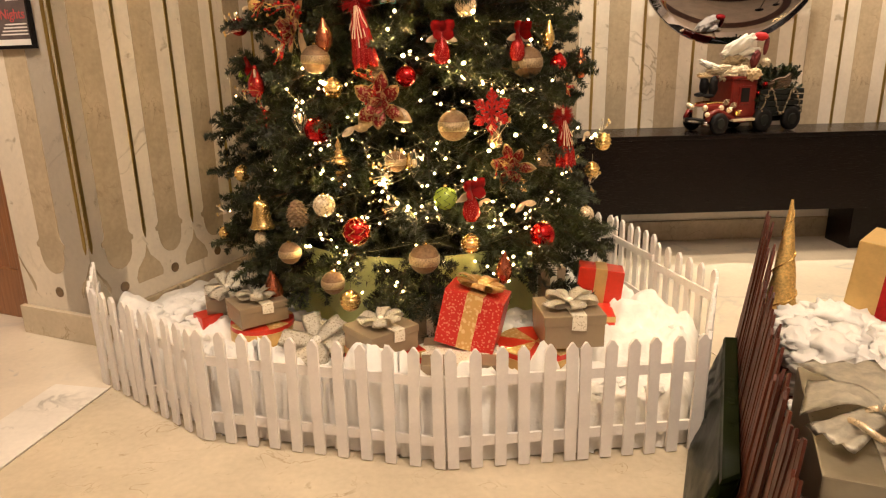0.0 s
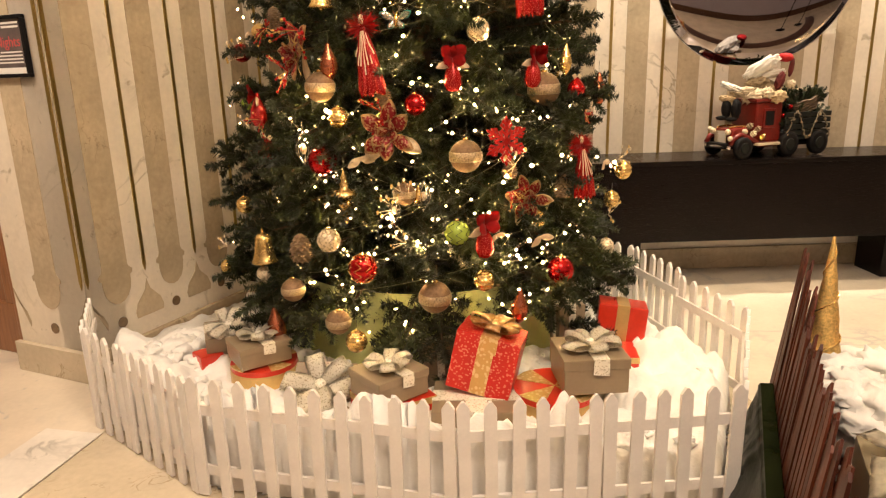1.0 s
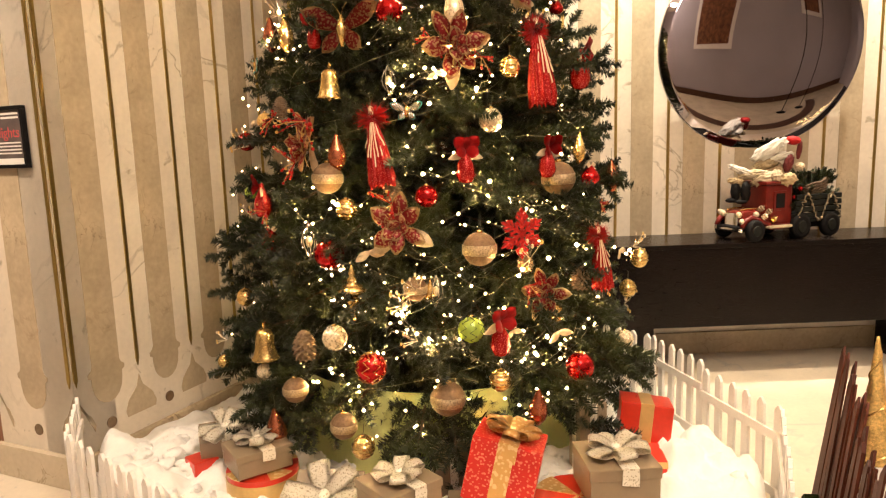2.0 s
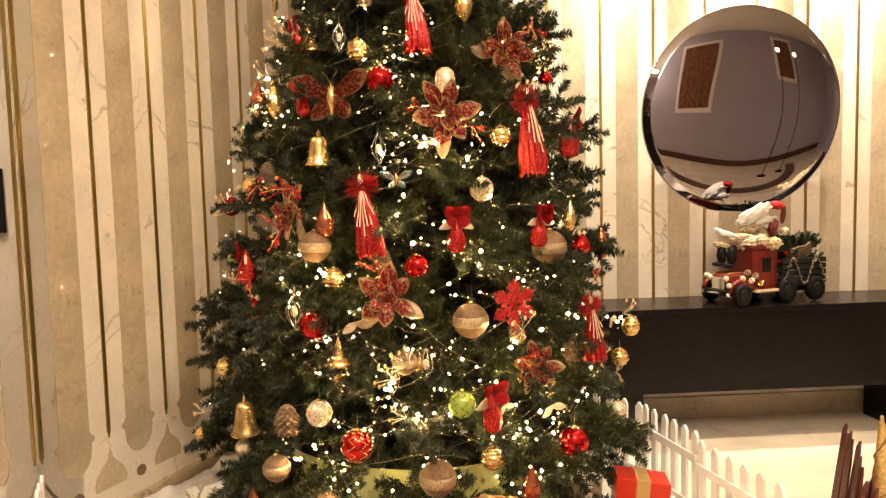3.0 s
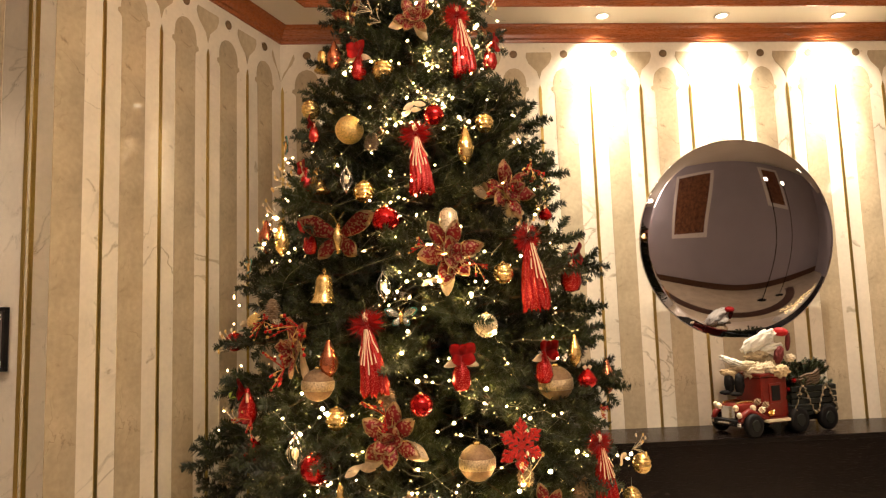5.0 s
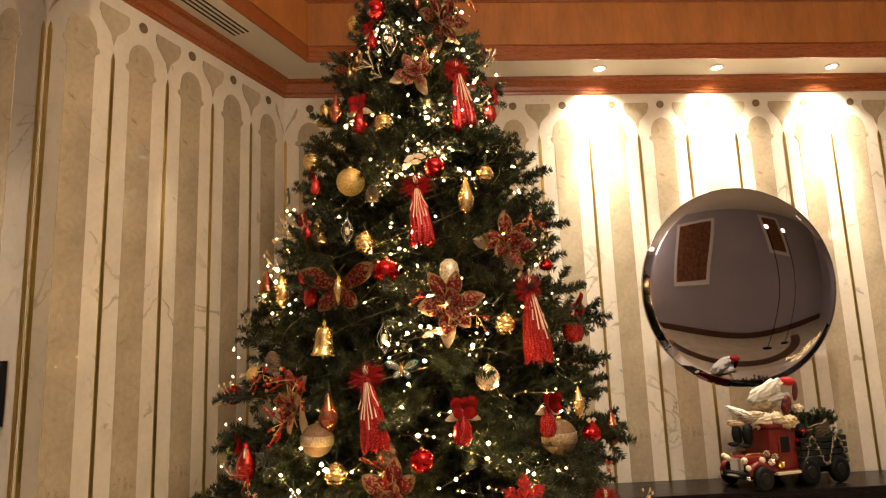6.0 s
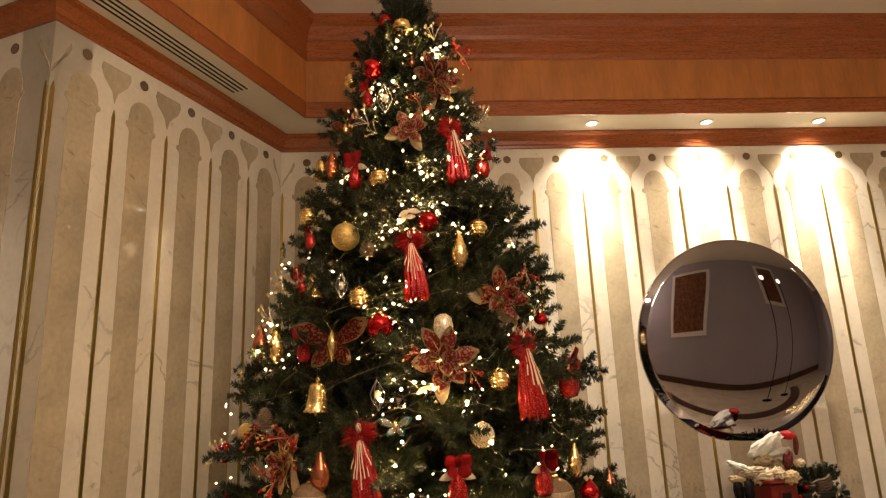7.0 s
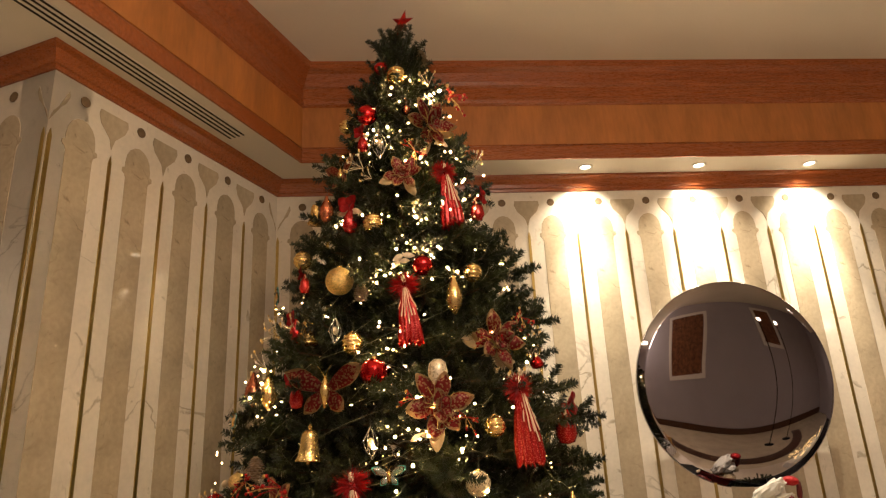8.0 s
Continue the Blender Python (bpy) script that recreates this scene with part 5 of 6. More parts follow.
mask = as_object("mask_ornament", lathe([(0, -0.055), (0.020, -0.048), (0.033, -0.02), (0.036, 0.015), (0.030, 0.045), (0.014, 0.058), (0.0, 0.060)], 20), PEARL, True)
mask.matrix_basis = facing(*MASK)
tagged(mask, "plain pale oval mask shape hanging on the tree", "ornament")

# ---- star on the tree top ----
pts = [((0.075 if i % 2 == 0 else 0.030) * math.sin(math.pi * i / 5), (0.075 if i % 2 == 0 else 0.030) * math.cos(math.pi * i / 5)) for i in range(10)]
bm = bmesh.new()
ring = [bm.verts.new((x, 0, z)) for x, z in pts]
f_, b_ = bm.verts.new((0, -0.022, 0)), bm.verts.new((0, 0.022, 0))
for i in range(10):
    bm.faces.new((ring[i], ring[(i + 1) % 10], f_))
    bm.faces.new((ring[(i + 1) % 10], ring[i], b_))
star = empty("star_topper", pose(AXX + 0.02, AXY - 0.05, 3.87, 0, 18, -30), "shiny red five-pointed star on the tree top", "star")
part("star", bm, RED_GLOSS, star)
part("socket", tube([(0, 0, -0.03), (0, 0, -0.14)], 0.012, 8), RED_GLOSS, star)

# ---- gifts under the tree ----
def bow(parent, x, y, z, size, material, seed=0, loops=6):
    """Flat ribbon loops with open folds and notched tails, tied in the middle."""
    rnd_ = random.Random(seed)
    knot = part("bow", lathe(ball_profile(size * 0.075, 8, 0.6), 12), material, parent, smooth=True)
    knot.matrix_basis = pose(x, y, z + size * 0.10, 0, 0, rnd_.uniform(-20, 20))
    for k in range(loops):
        long, wide, high = size * rnd_.uniform(0.42, 0.54), size * rnd_.uniform(0.26, 0.32), size * rnd_.uniform(0.10, 0.20)
        bm = bmesh.new()
        rows = []
        for i in range(15):
            f = i / 14
            a_ = 2 * math.pi * f
            out = long * 0.5 * (1 - math.cos(a_))
            w = wide * (0.42 + 0.58 * min(1, 1.6 * math.sin(a_ / 2) ** 1.2))
            up = high * math.sin(a_ / 2) * (0.62 + 0.55 * math.sin(a_)) - size * 0.07
            rows.append([bm.verts.new(Vector((out, w * (j / 4 - 0.5), up)) + 0.035 * size * noise.noise_vector(Vector((3.0 * f, j * 0.5, seed + 7 * k)))) for j in range(5)])
        for r0, r1 in zip(rows, rows[1:]):
            for j in range(4):
                bm.faces.new((r0[j], r1[j], r1[j + 1], r0[j + 1]))
        bmesh.ops.solidify(bm, geom=list(bm.faces), thickness=0.0012)
        loop = part("loop", bm, material, knot, smooth=True)
        loop.matrix_basis = pose(0, 0, 0.002 * (k % 2), 0, 0, 360 * k / loops + rnd_.uniform(-12, 12))
    return knot


def gift(m, w, d, h, paper, label, ribbon=None, bow_size=0.0, lid=False, seed=0, cross=True, stripes=None, loops=6, sag=0.0):
    ob = empty("gift_box", m, label, "gift", "gifts under the tree")
    part("box", box(-w / 2, -d / 2, 0, w / 2, d / 2, h, 0.004), paper, ob)
    if lid:
        part("lid", box(-w / 2 - 0.004, -d / 2 - 0.004, h * 0.72, w / 2 + 0.004, d / 2 + 0.004, h + 0.004, 0.004), paper, ob)
    e = 0.006 if lid else 0.002
    if ribbon and not lid:
        rw = min(w, d) * 0.15
        part("ribbon", box(-rw, -d / 2 - e, 0.001, rw, d / 2 + e, h + e + 0.001, 0.001), ribbon, ob)
        if cross:
            part("ribbon", box(-w / 2 - e, -rw, 0.001, w / 2 + e, rw, h + e + 0.002, 0.001), ribbon, ob)
    if stripes:
        n = 5
        for k in range(0, n, 2):
            part("stripe", box(-w / 2 - 0.0015, -d / 2 - 0.0015, h * k / n + 0.002, w / 2 + 0.0015, d / 2 + 0.0015, h * (k + 1) / n - 0.002, 0.0005), stripes, ob)
    if bow_size:
        bow(ob, 0, 0, h + e + 0.004, bow_size, ribbon, seed, loops)
        bm = bmesh.new()
        ribbon_tail(bm, min(h, 0.12) * 0.55, bow_size * 0.26, math.pi, 0.03)
        tail = part("ribbon_tail", bm, ribbon, ob)
        part("ribbon", box(-0.07 * bow_size, -d / 2 - e - 0.006, h + e + 0.0005, 0.19 * bow_size, 0.0, h + e + 0.004), ribbon, ob)
        tail.matrix_basis = pose(bow_size * 0.06, -d / 2 - e - 0.006, h + e + 0.004, 0, 0, 0)
    return ob


def round_gift(m, rad, h, label, seed=0):
    """A drum-shaped box in red and gold segments."""
    ob = empty("round_gift_box", m, label, "gift", "gifts under the tree")
    part("drum", lathe([(0, 0), (rad, 0), (rad, h * 0.42), (rad + 0.001, h * 0.42), (rad + 0.001, h), (0, h)], 40), RED_PAPER, ob)
    part("band", lathe([(rad, h * 0.45), (rad + 0.004, h * 0.45), (rad + 0.004, h * 0.86), (rad, h * 0.86)], 40), GOLD_PAPER, ob, "gold paper band")
    for k in range(4):
        bm = slab([(0, 0)] + [((rad + 0.002) * math.cos(a_), (rad + 0.002) * math.sin(a_)) for a_ in np.linspace(0, 0.7, 8)], h, h + 0.003)
        q = part("segment", bm, GOLD_RIBBON, ob, "gold glitter segment")
        q.matrix_basis = pose(0, 0, 0, 0, 0, 90 * k + 25)
    return ob


gift(pose(0.585, 2.46, 0.226, 0, 0, 2), 0.235, 0.225, 0.13, KRAFT, "taupe gift box with a white printed ribbon bow", LACE_RIBBON, 0.22, True, 1)
gift(pose(0.185, 2.50, 0.205, -5, 12, -17), 0.24, 0.20, 0.225, RED_DAMASK, "red damask gift box, tilted, with a gold bow", GOLD_RIBBON, 0.20, False, 2, False, loops=7)
gift(pose(-0.16, 2.44, 0.219, 0, 0, 38), 0.215, 0.195, 0.095, KRAFT, "taupe gift box with a white printed bow on another box", LACE_RIBBON, 0.19, True, 3)
gift(pose(-0.15, 2.45, 0.06, 0, 0, 30), 0.25, 0.22, 0.153, RED_PAPER, "red gift box striped with gold paper", None, 0, False, 4, stripes=GOLD_PAPER)
gift(pose(-0.715, 2.765, 0.232, 0, 0, 33), 0.21, 0.18, 0.085, KRAFT, "taupe gift box with a white printed bow on a round box", LACE_RIBBON, 0.19, True, 5)
round_gift(pose(-0.70, 2.77, 0.08), 0.135, 0.143, "round red and gold gift box under a taupe box", 6)
gift(pose(-0.42, 2.64, 0.09, 38, 0, -8), 0.25, 0.22, 0.12, KRAFT, "taupe gift box leaning back with a wide printed bow", LACE_RIBBON, 0.29, False, 7)
round_gift(pose(0.46, 2.46, 0.06), 0.155, 0.15, "round red and gold striped gift box in the snow", 8)
gift(pose(0.16, 2.42, 0.05, 0, 0, -4), 0.32, 0.26, 0.152, KRAFT, "taupe gift box with printed ribbon under the red box", LACE_RIBBON, 0, False, 9)
gift(pose(0.03, 2.68, 0.12, -8, 0, 10), 0.15, 0.10, 0.20, KRAFT, "dark taupe gift box standing behind the red box", LACE_RIBBON, 0, False, 10)
gift(pose(-0.90, 2.98, 0.13, 24, 0, 18), 0.20, 0.11, 0.21, KRAFT, "taupe gift box leaning under the branches with a printed bow", LACE_RIBBON, 0.19, False, 11)
gift(pose(-0.97, 2.88, 0.13, 0, 0, 40), 0.10, 0.10, 0.09, RED_PAPER, "small red gift box in the snow", None, 0, False, 12)
gift(pose(0.81, 2.86, 0.222, -6, 6, -14), 0.20, 0.17, 0.165, RED_PAPER, "red gift box with gold ribbon at the back", GOLD_PAPER, 0, False, 13, False)
gift(pose(0.74, 2.72, 0.10, 0, 0, -8), 0.20, 0.20, 0.145, RED_PAPER, "red and gold striped gift box beneath others", None, 0, False, 14, stripes=GOLD_PAPER)
gift(pose(0.575, 2.80, 0.14, 0, 0, 12), 0.115, 0.10, 0.28, KRAFT, "taupe gift box standing upright behind the others", SILVER_RIBBON, 0, False, 15)

# pale felt skirt round the tree's foot
bm = bmesh.new()
rows = []
for j in range(12):
    f = j / 11
    row = []
    for i in range(81):
        th = math.pi * (1.0 + i / 80)
        rad = 0.66 + 0.06 * f + 0.025 * math.sin(9 * th) * f
        row.append(bm.verts.new((rad * math.cos(th), rad * math.sin(th), 0.47 - 0.41 * f)))
    rows.append(row)
for a, b in zip(rows, rows[1:]):
    for i in range(80):
        bm.faces.new((a[i], a[i + 1], b[i + 1], b[i]))
bmesh.ops.solidify(bm, geom=list(bm.faces), thickness=0.004)
skirt = as_object("tree_skirt", bm, SKIRT, True)
skirt.matrix_basis = pose(AXX, AXY, 0)
tagged(skirt, "pale yellow green felt skirt round the tree foot", "tree skirt", kind="stuff")

# ---- toy truck on the console ----
truck = empty("toy_truck", pose(2.103, 4.314, 0.816, 0, 0, 15) @ Matrix.Diagonal((0.96, 1.04, 1.05, 1)), "vintage red and dark green toy truck on the black console", "toy truck")
part("chassis", box(-0.36, -0.09, 0.055, 0.36, 0.09, 0.085, 0.006), TOY_BLACK, truck)
bm = box(-0.32, -0.08, 0.085, -0.17, 0.075, 0.17, 0.025)
part("bonnet", bm, TOY_RED, truck)
part("grille", box(-0.332, -0.055, 0.08, -0.318, 0.055, 0.155, 0.004), CHROME, truck)
for sy in (-1, 1):
    bm = lathe(ball_profile(0.018, 10), 14)
    q = part("headlight", bm, PEARL, truck, "pale round headlight", True)
    q.matrix_basis = pose(-0.335, sy * 0.065, 0.15)
    bm = tube([(-0.345, sy * 0.105, 0.08), (-0.325, sy * 0.105, 0.115), (-0.28, sy * 0.105, 0.135), (-0.20, sy * 0.105, 0.11), (-0.13, sy * 0.105, 0.075), (0.06, sy * 0.105, 0.075)], 0.016, 8)
    part("mudguard", bm, TOY_RED, truck, smooth=True)
part("bumper", tube([(-0.345, -0.11, 0.065), (-0.355, 0, 0.065), (-0.345, 0.11, 0.065)], 0.012, 8), CHROME, truck, smooth=True)
bm = box(-0.17, -0.10, 0.085, 0.03, 0.10, 0.31, 0.012)
part("cab", bm, TOY_RED, truck)
part("window_frame", box(-0.115, -0.106, 0.165, -0.02, -0.099, 0.275, 0.003), TOY_RED, truck)
part("window", box(-0.10, -0.1085, 0.18, -0.035, -0.105, 0.262, 0.002), TOY_BLACK, truck, "dark cab window")
part("cab_roof", box(-0.18, -0.11, 0.31, 0.04, 0.11, 0.33, 0.008), TOY_RED, truck)
part("bed_floor", box(0.03, -0.12, 0.09, 0.39, 0.12, 0.11, 0.003), TOY_GREEN, truck)
for sy in (-1, 1):
    for k in range(4):
        part("bed_slat", box(0.035, sy * 0.12 - 0.006, 0.115 + 0.035 * k, 0.39, sy * 0.12 + 0.006, 0.143 + 0.035 * k, 0.003), TOY_GREEN, truck)
for k in range(4):
    part("tailgate_slat", box(0.384, -0.114, 0.115 + 0.035 * k, 0.396, 0.114, 0.143 + 0.035 * k, 0.003), TOY_GREEN, truck)
for sx, rad in ((-0.27, 0.062), (0.07, 0.07), (0.30, 0.07)):
    for sy in (-1, 1):
        bm = lathe([(0.012, -0.018), (rad * 0.7, -0.02), (rad * 0.94, -0.018), (rad, -0.009), (rad, 0.009), (rad * 0.94, 0.018), (rad * 0.7, 0.02), (0.012, 0.018)], 28)
        w_ = part("wheel", bm, TOY_BLACK, truck, "black rubber wheel", True)
        w_.matrix_basis = pose(sx, sy * 0.125, rad, 90, 0, 0)
        part("hub", lathe([(0, -0.024), (rad * 0.45, -0.023), (rad * 0.5, -0.018), (rad * 0.5, 0.018), (rad * 0.45, 0.023), (0, 0.024)], 18), TOY_GREEN, w_)
for px, py, pz, rad in ((-0.345, -0.10, 0.115, 0.016), (-0.24, -0.10, 0.15, 0.018), (-0.345, 0.08, 0.16, 0.016)):
    q = part("bobble", lathe(ball_profile(rad, 10), 12), CREAM_CLOTH2, truck, "cream woollen bobble", True)
    q.matrix_basis = pose(px, py, pz)
for px, pz, mt in ((-0.22, 0.185, CONE_BROWN), (-0.16, 0.165, CONE_BROWN), (-0.19, 0.14, PEARL), (-0.12, 0.12, GOLD)):
    q = part("cone", lathe([(0, -0.022), (0.016, -0.016), (0.010, -0.012), (0.020, -0.004), (0.013, 0.0), (0.018, 0.008), (0.008, 0.012), (0, 0.024)], 12, None, 4, 0.15), mt, truck)
    q.matrix_basis = pose(px, -0.118, pz, 40, 30, 0)
part("bonnet_trim", tube([(-0.315, -0.05, 0.172), (-0.26, -0.05, 0.178), (-0.18, -0.05, 0.176)], 0.006, 6), GOLD, truck, "thin gilt bonnet trim")
part("bonnet_trim", tube([(-0.315, 0.05, 0.172), (-0.26, 0.05, 0.178), (-0.18, 0.05, 0.176)], 0.006, 6), GOLD, truck)
rnd = random.Random(41)
swag = []
for k in range(70):
    f = k / 69
    swag.append((0.02 + 0.36 * f + rnd.uniform(-0.006, 0.006), -0.137 + rnd.uniform(-0.006, 0.006), 0.175 + 0.075 * math.sin(2 * math.pi * (1.9 * f - 0.22)) + rnd.uniform(-0.006, 0.006)))
part("garland", tube(swag, 0.004, 5), GARLAND, truck, "thin frosted twig garland draped over the bed side")
for k in range(9):
    q = part("garland_bud", lathe(ball_profile(0.008, 6), 8), (CONE_BROWN, GARLAND, CONE_BROWN)[k % 3], truck)
    q.matrix_basis = pose(*swag[4 + 7 * k])
part("running_board", box(-0.17, -0.135, 0.07, 0.03, -0.10, 0.085, 0.003), CREAM_CLOTH2, truck)
# lights string and greenery in the truck's bed
green = tagged(empty("fir_bundle", truck.matrix_basis @ pose(0.21, 0, 0.20), "small bundle of fir greenery and berries in the truck bed", "greenery"))
rnd = random.Random(8)
for k in range(14):
    share("branch", BRANCHES[0.10][k % 3], green, pose(rnd.uniform(-0.13, 0.12), rnd.uniform(-0.08, 0.08), rnd.uniform(-0.06, 0.03), 0, 0, rnd.uniform(0, 360)) @ pose(0, 0, 0, 0, rnd.uniform(-75, -15), 0) @ Matrix.Scale(0.62, 4))
for k in range(6):
    b_ = part("berry", lathe(ball_profile(0.014, 8), 10), RED_GLOSS if k % 2 else PEARL, green, smooth=True)
    b_.matrix_basis = pose(rnd.uniform(-0.14, 0.12), rnd.uniform(-0.13, -0.05), rnd.uniform(0.0, 0.08))
for k in range(5):
    part("basket_ring", tube([((0.105 - 0.012 * abs(k - 3)) * math.cos(a_) + 0.045, 0.07 * math.sin(a_) - 0.03, 0.055 + 0.016 * k + 0.03 * math.cos(a_) + 0.004 * math.sin(7 * a_ + k)) for a_ in np.linspace(0, 2 * math.pi, 26)], 0.0085, 5), BARK, green)
part("bow_handle", tube([(-0.06, -0.03, 0.06), (-0.03, -0.03, 0.13), (0.04, -0.03, 0.165), (0.12, -0.03, 0.16), (0.15, -0.03, 0.09)], 0.004, 6), BARK, green)
for k in range(10):
    share("branch", BRANCHES[0.10][k % 3], green, pose(rnd.uniform(-0.03, 0.11), rnd.uniform(-0.08, 0.02), 0.09, 0, 0, rnd.uniform(0, 360)) @ pose(0, 0, 0, 0, rnd.uniform(-60, -5), 0) @ Matrix.Scale(0.5, 4))


def doll(m):
    """A plain seated doll of rounded cloth forms."""
    bm = bmesh.new()

    def blob(x, y, z, rx, ry, rz, k, lump=0.12, tilt=0.0):
        made = bmesh.ops.create_icosphere(bm, subdivisions=4, radius=1)["verts"]
        rot = Matrix.Rotation(radians(-tilt), 3, "Y")
        for v in made:
            g = 1 + lump * noise.noise(v.co * 3 + Vector((x * 30, z * 30, 1))) + 0.6 * lump * noise.noise(v.co * 9 + Vector((z * 30, x * 30, 4)))
            v.co = rot @ Vector((v.co.x * rx * g, v.co.y * ry * g, v.co.z * rz * g)) + Vector((x, y, z))
        for f in {f for v in made for f in v.link_faces}:
            f.material_index = k
            f.smooth = True
    blob(0.03, 0, 0.06, 0.085, 0.06, 0.075, 4)
    blob(0.0, -0.035, 0.207, 0.108, 0.042, 0.042, 1, 0.3, 33)
    blob(0.055, -0.02, 0.168, 0.066, 0.045, 0.024, 1, 0.3, 15)
    blob(0.125, -0.01, 0.262, 0.045, 0.035, 0.026, 0, 0.1, -8)
    blob(0.160, -0.015, 0.205, 0.015, 0.018, 0.055, 5, 0.1, -6)
    blob(-0.015, -0.045, 0.125, 0.062, 0.030, 0.030, 4, 0.3, 10)
    blob(0.105, -0.04, 0.130, 0.026, 0.034, 0.056, 5, 0.2, -12)
    blob(-0.145, -0.085, 0.090, 0.075, 0.035, 0.020, 1, 0.5, -22)
    blob(-0.08, -0.09, 0.068, 0.070, 0.04, 0.024, 2, 0.6, 8)
    blob(-0.03, -0.10, 0.040, 0.060, 0.035, 0.034, 2, 0.6, 20)
    blob(0.045, -0.09, 0.055, 0.035, 0.03, 0.036, 2, 0.5, 0)
    blob(0.105, -0.09, 0.038, 0.044, 0.035, 0.034, 6, 0.4, 12)
    blob(0.165, -0.03, 0.110, 0.026, 0.022, 0.022, 2, 0.4)
    blob(-0.175, -0.11, 0.028, 0.045, 0.03, 0.020, 6, 0.4, -10)
    blob(-0.175, -0.12, -0.030, 0.028, 0.028, 0.062, 3)
    blob(-0.120, -0.13, -0.035, 0.028, 0.028, 0.064, 3)
    blob(-0.195, -0.13, -0.085, 0.034, 0.020, 0.014, 3)
    blob(-0.140, -0.14, -0.092, 0.034, 0.020, 0.014, 3)
    ob = as_object("doll", bm, [RED_FABRIC, FUR, CREAM_CLOTH2, TOY_BLACK, PATCHWORK, DARK_RED, TAN_CLOTH])
    ob.matrix_basis = m
    return tagged(ob, "plain red and white cloth doll seated on the toy truck", "doll")


doll(pose(2.052, 4.312, 1.135, 0, 0, -27))

# ---- sleigh of dark stakes with gifts in the foreground ----
cart = empty("stake_cart", pose(0, 0, 0), "dark red-brown stake-sided display cart full of cotton and gifts", "cart")
rnd = random.Random(12)
STAKES = []
for v_ in range(4):
    hh, w2 = 0.60, 0.018
    top = [(w2, hh - 0.012 * v_), (w2 * 0.3, hh + 0.012), (-w2, hh - 0.02 + 0.008 * v_)]
    STAKES.append(mesh_of(prism([(-w2, 0), (w2, 0)] + top, -0.003, 0.003), "stake", DARK_STAKE))
S0, S1 = Vector((1.285, 2.36)), Vector((0.51, 0.66))
way = (S1 - S0).normalized()
yaw = math.degrees(math.atan2(way.y, way.x))
s, FLARE = 0.0, 0.075
total = (S1 - S0).length
while s < total:
    tall = 0.72 + 0.02 * math.sin(s * 31) if s < 0.43 else 0.615 + 0.02 * math.sin(s * 27)
    p = S0 + way * s
    q = p - FLARE * Vector((-way.y, way.x))
    share("stake", STAKES[rnd.randrange(4)], cart, pose(q.x, q.y, 0.02, -6.5 + rnd.uniform(-1, 1), rnd.uniform(-1.2, 1.2), yaw) @ Matrix.Diagonal((1, 1, (tall + rnd.uniform(-0.04, 0.025)) / 0.6, 1)))
    s += rnd.uniform(0.026, 0.036)
side_way = Vector((-way.y, way.x))
for zz in (0.12, 0.36):
    shift = 0.115 * zz - FLARE
    q = part("rail", box(0, 0.009 + shift, zz, total, 0.024 + shift, zz + 0.03, 0.002), DARK_STAKE, cart)
    q.matrix_basis = pose(S0.x, S0.y, 0, 0, 0, yaw)
q = part("bed", box(0, 0.03, 0.30, total, 0.56, 0.34), DARK_STAKE, cart)
q.matrix_basis = pose(S0.x, S0.y, 0, 0, 0, yaw)
for lx, ly in ((0.1, 0.08), (0.1, 0.50), (total - 0.1, 0.08), (total - 0.1, 0.50)):
    q = part("leg", box(lx - 0.03, ly - 0.03, 0, lx + 0.03, ly + 0.03, 0.30, 0.003), DARK_STAKE, cart)
    q.matrix_basis = pose(S0.x, S0.y, 0, 0, 0, yaw)


def in_cart(a, b):
    """Plan point a metres along the stakes and b across the bed."""
    p = S0 + way * a + side_way * b
    return p.x, p.y


tagged(tufts("cotton_fill", 330, 31, lambda r_: (*in_cart(r_.uniform(0.12, total - 0.1), r_.uniform(0.08, 0.54)), 0.37 + r_.uniform(0, 0.06)), "white cotton wadding heaped in the stake cart", 0.03, 0.06))
tagged(tufts("cotton_fill", 40, 32, lambda r_: (*in_cart(r_.uniform(0.40, 0.75), r_.uniform(0.07, 0.22)), 0.47 + r_.uniform(0, 0.05)), "white cotton wadding heaped in the stake cart", 0.028, 0.055))

cone_ob = empty("gold_cone", pose(1.235, 2.095, 0.40, -8, 4, 0), "embossed gold paper cone standing in the cotton", "cone")
bm = bmesh.new()
rings = []
for j in range(41):
    f = j / 40
    ring = []
    for i in range(36):
        th = 2 * math.pi * i / 36
        rr = (0.054 * (1 - f) + 0.004) * (1 + 0.05 * math.sin(3 * th + 22 * f) + 0.02 * math.sin(9 * th - 60 * f))
        ring.append(bm.verts.new((rr * math.cos(th), rr * math.sin(th), 0.44 * f)))
    rings.append(ring)
for a, b in zip(rings, rings[1:]):
    for i in range(36):
        bm.faces.new((a[i], a[(i + 1) % 36], b[(i + 1) % 36], b[i]))
bm.faces.new(rings[-1])
part("cone", bm, GOLD_GLITTER, cone_ob, smooth=True)
part("cord", tube([((0.056 * (1 - f) + 0.005) * math.cos(20 * f), (0.056 * (1 - f) + 0.005) * math.sin(20 * f), 0.43 * f) for f in np.linspace(0, 1, 90)], 0.003, 5), GOLD, cone_ob, "twisted gold cord")

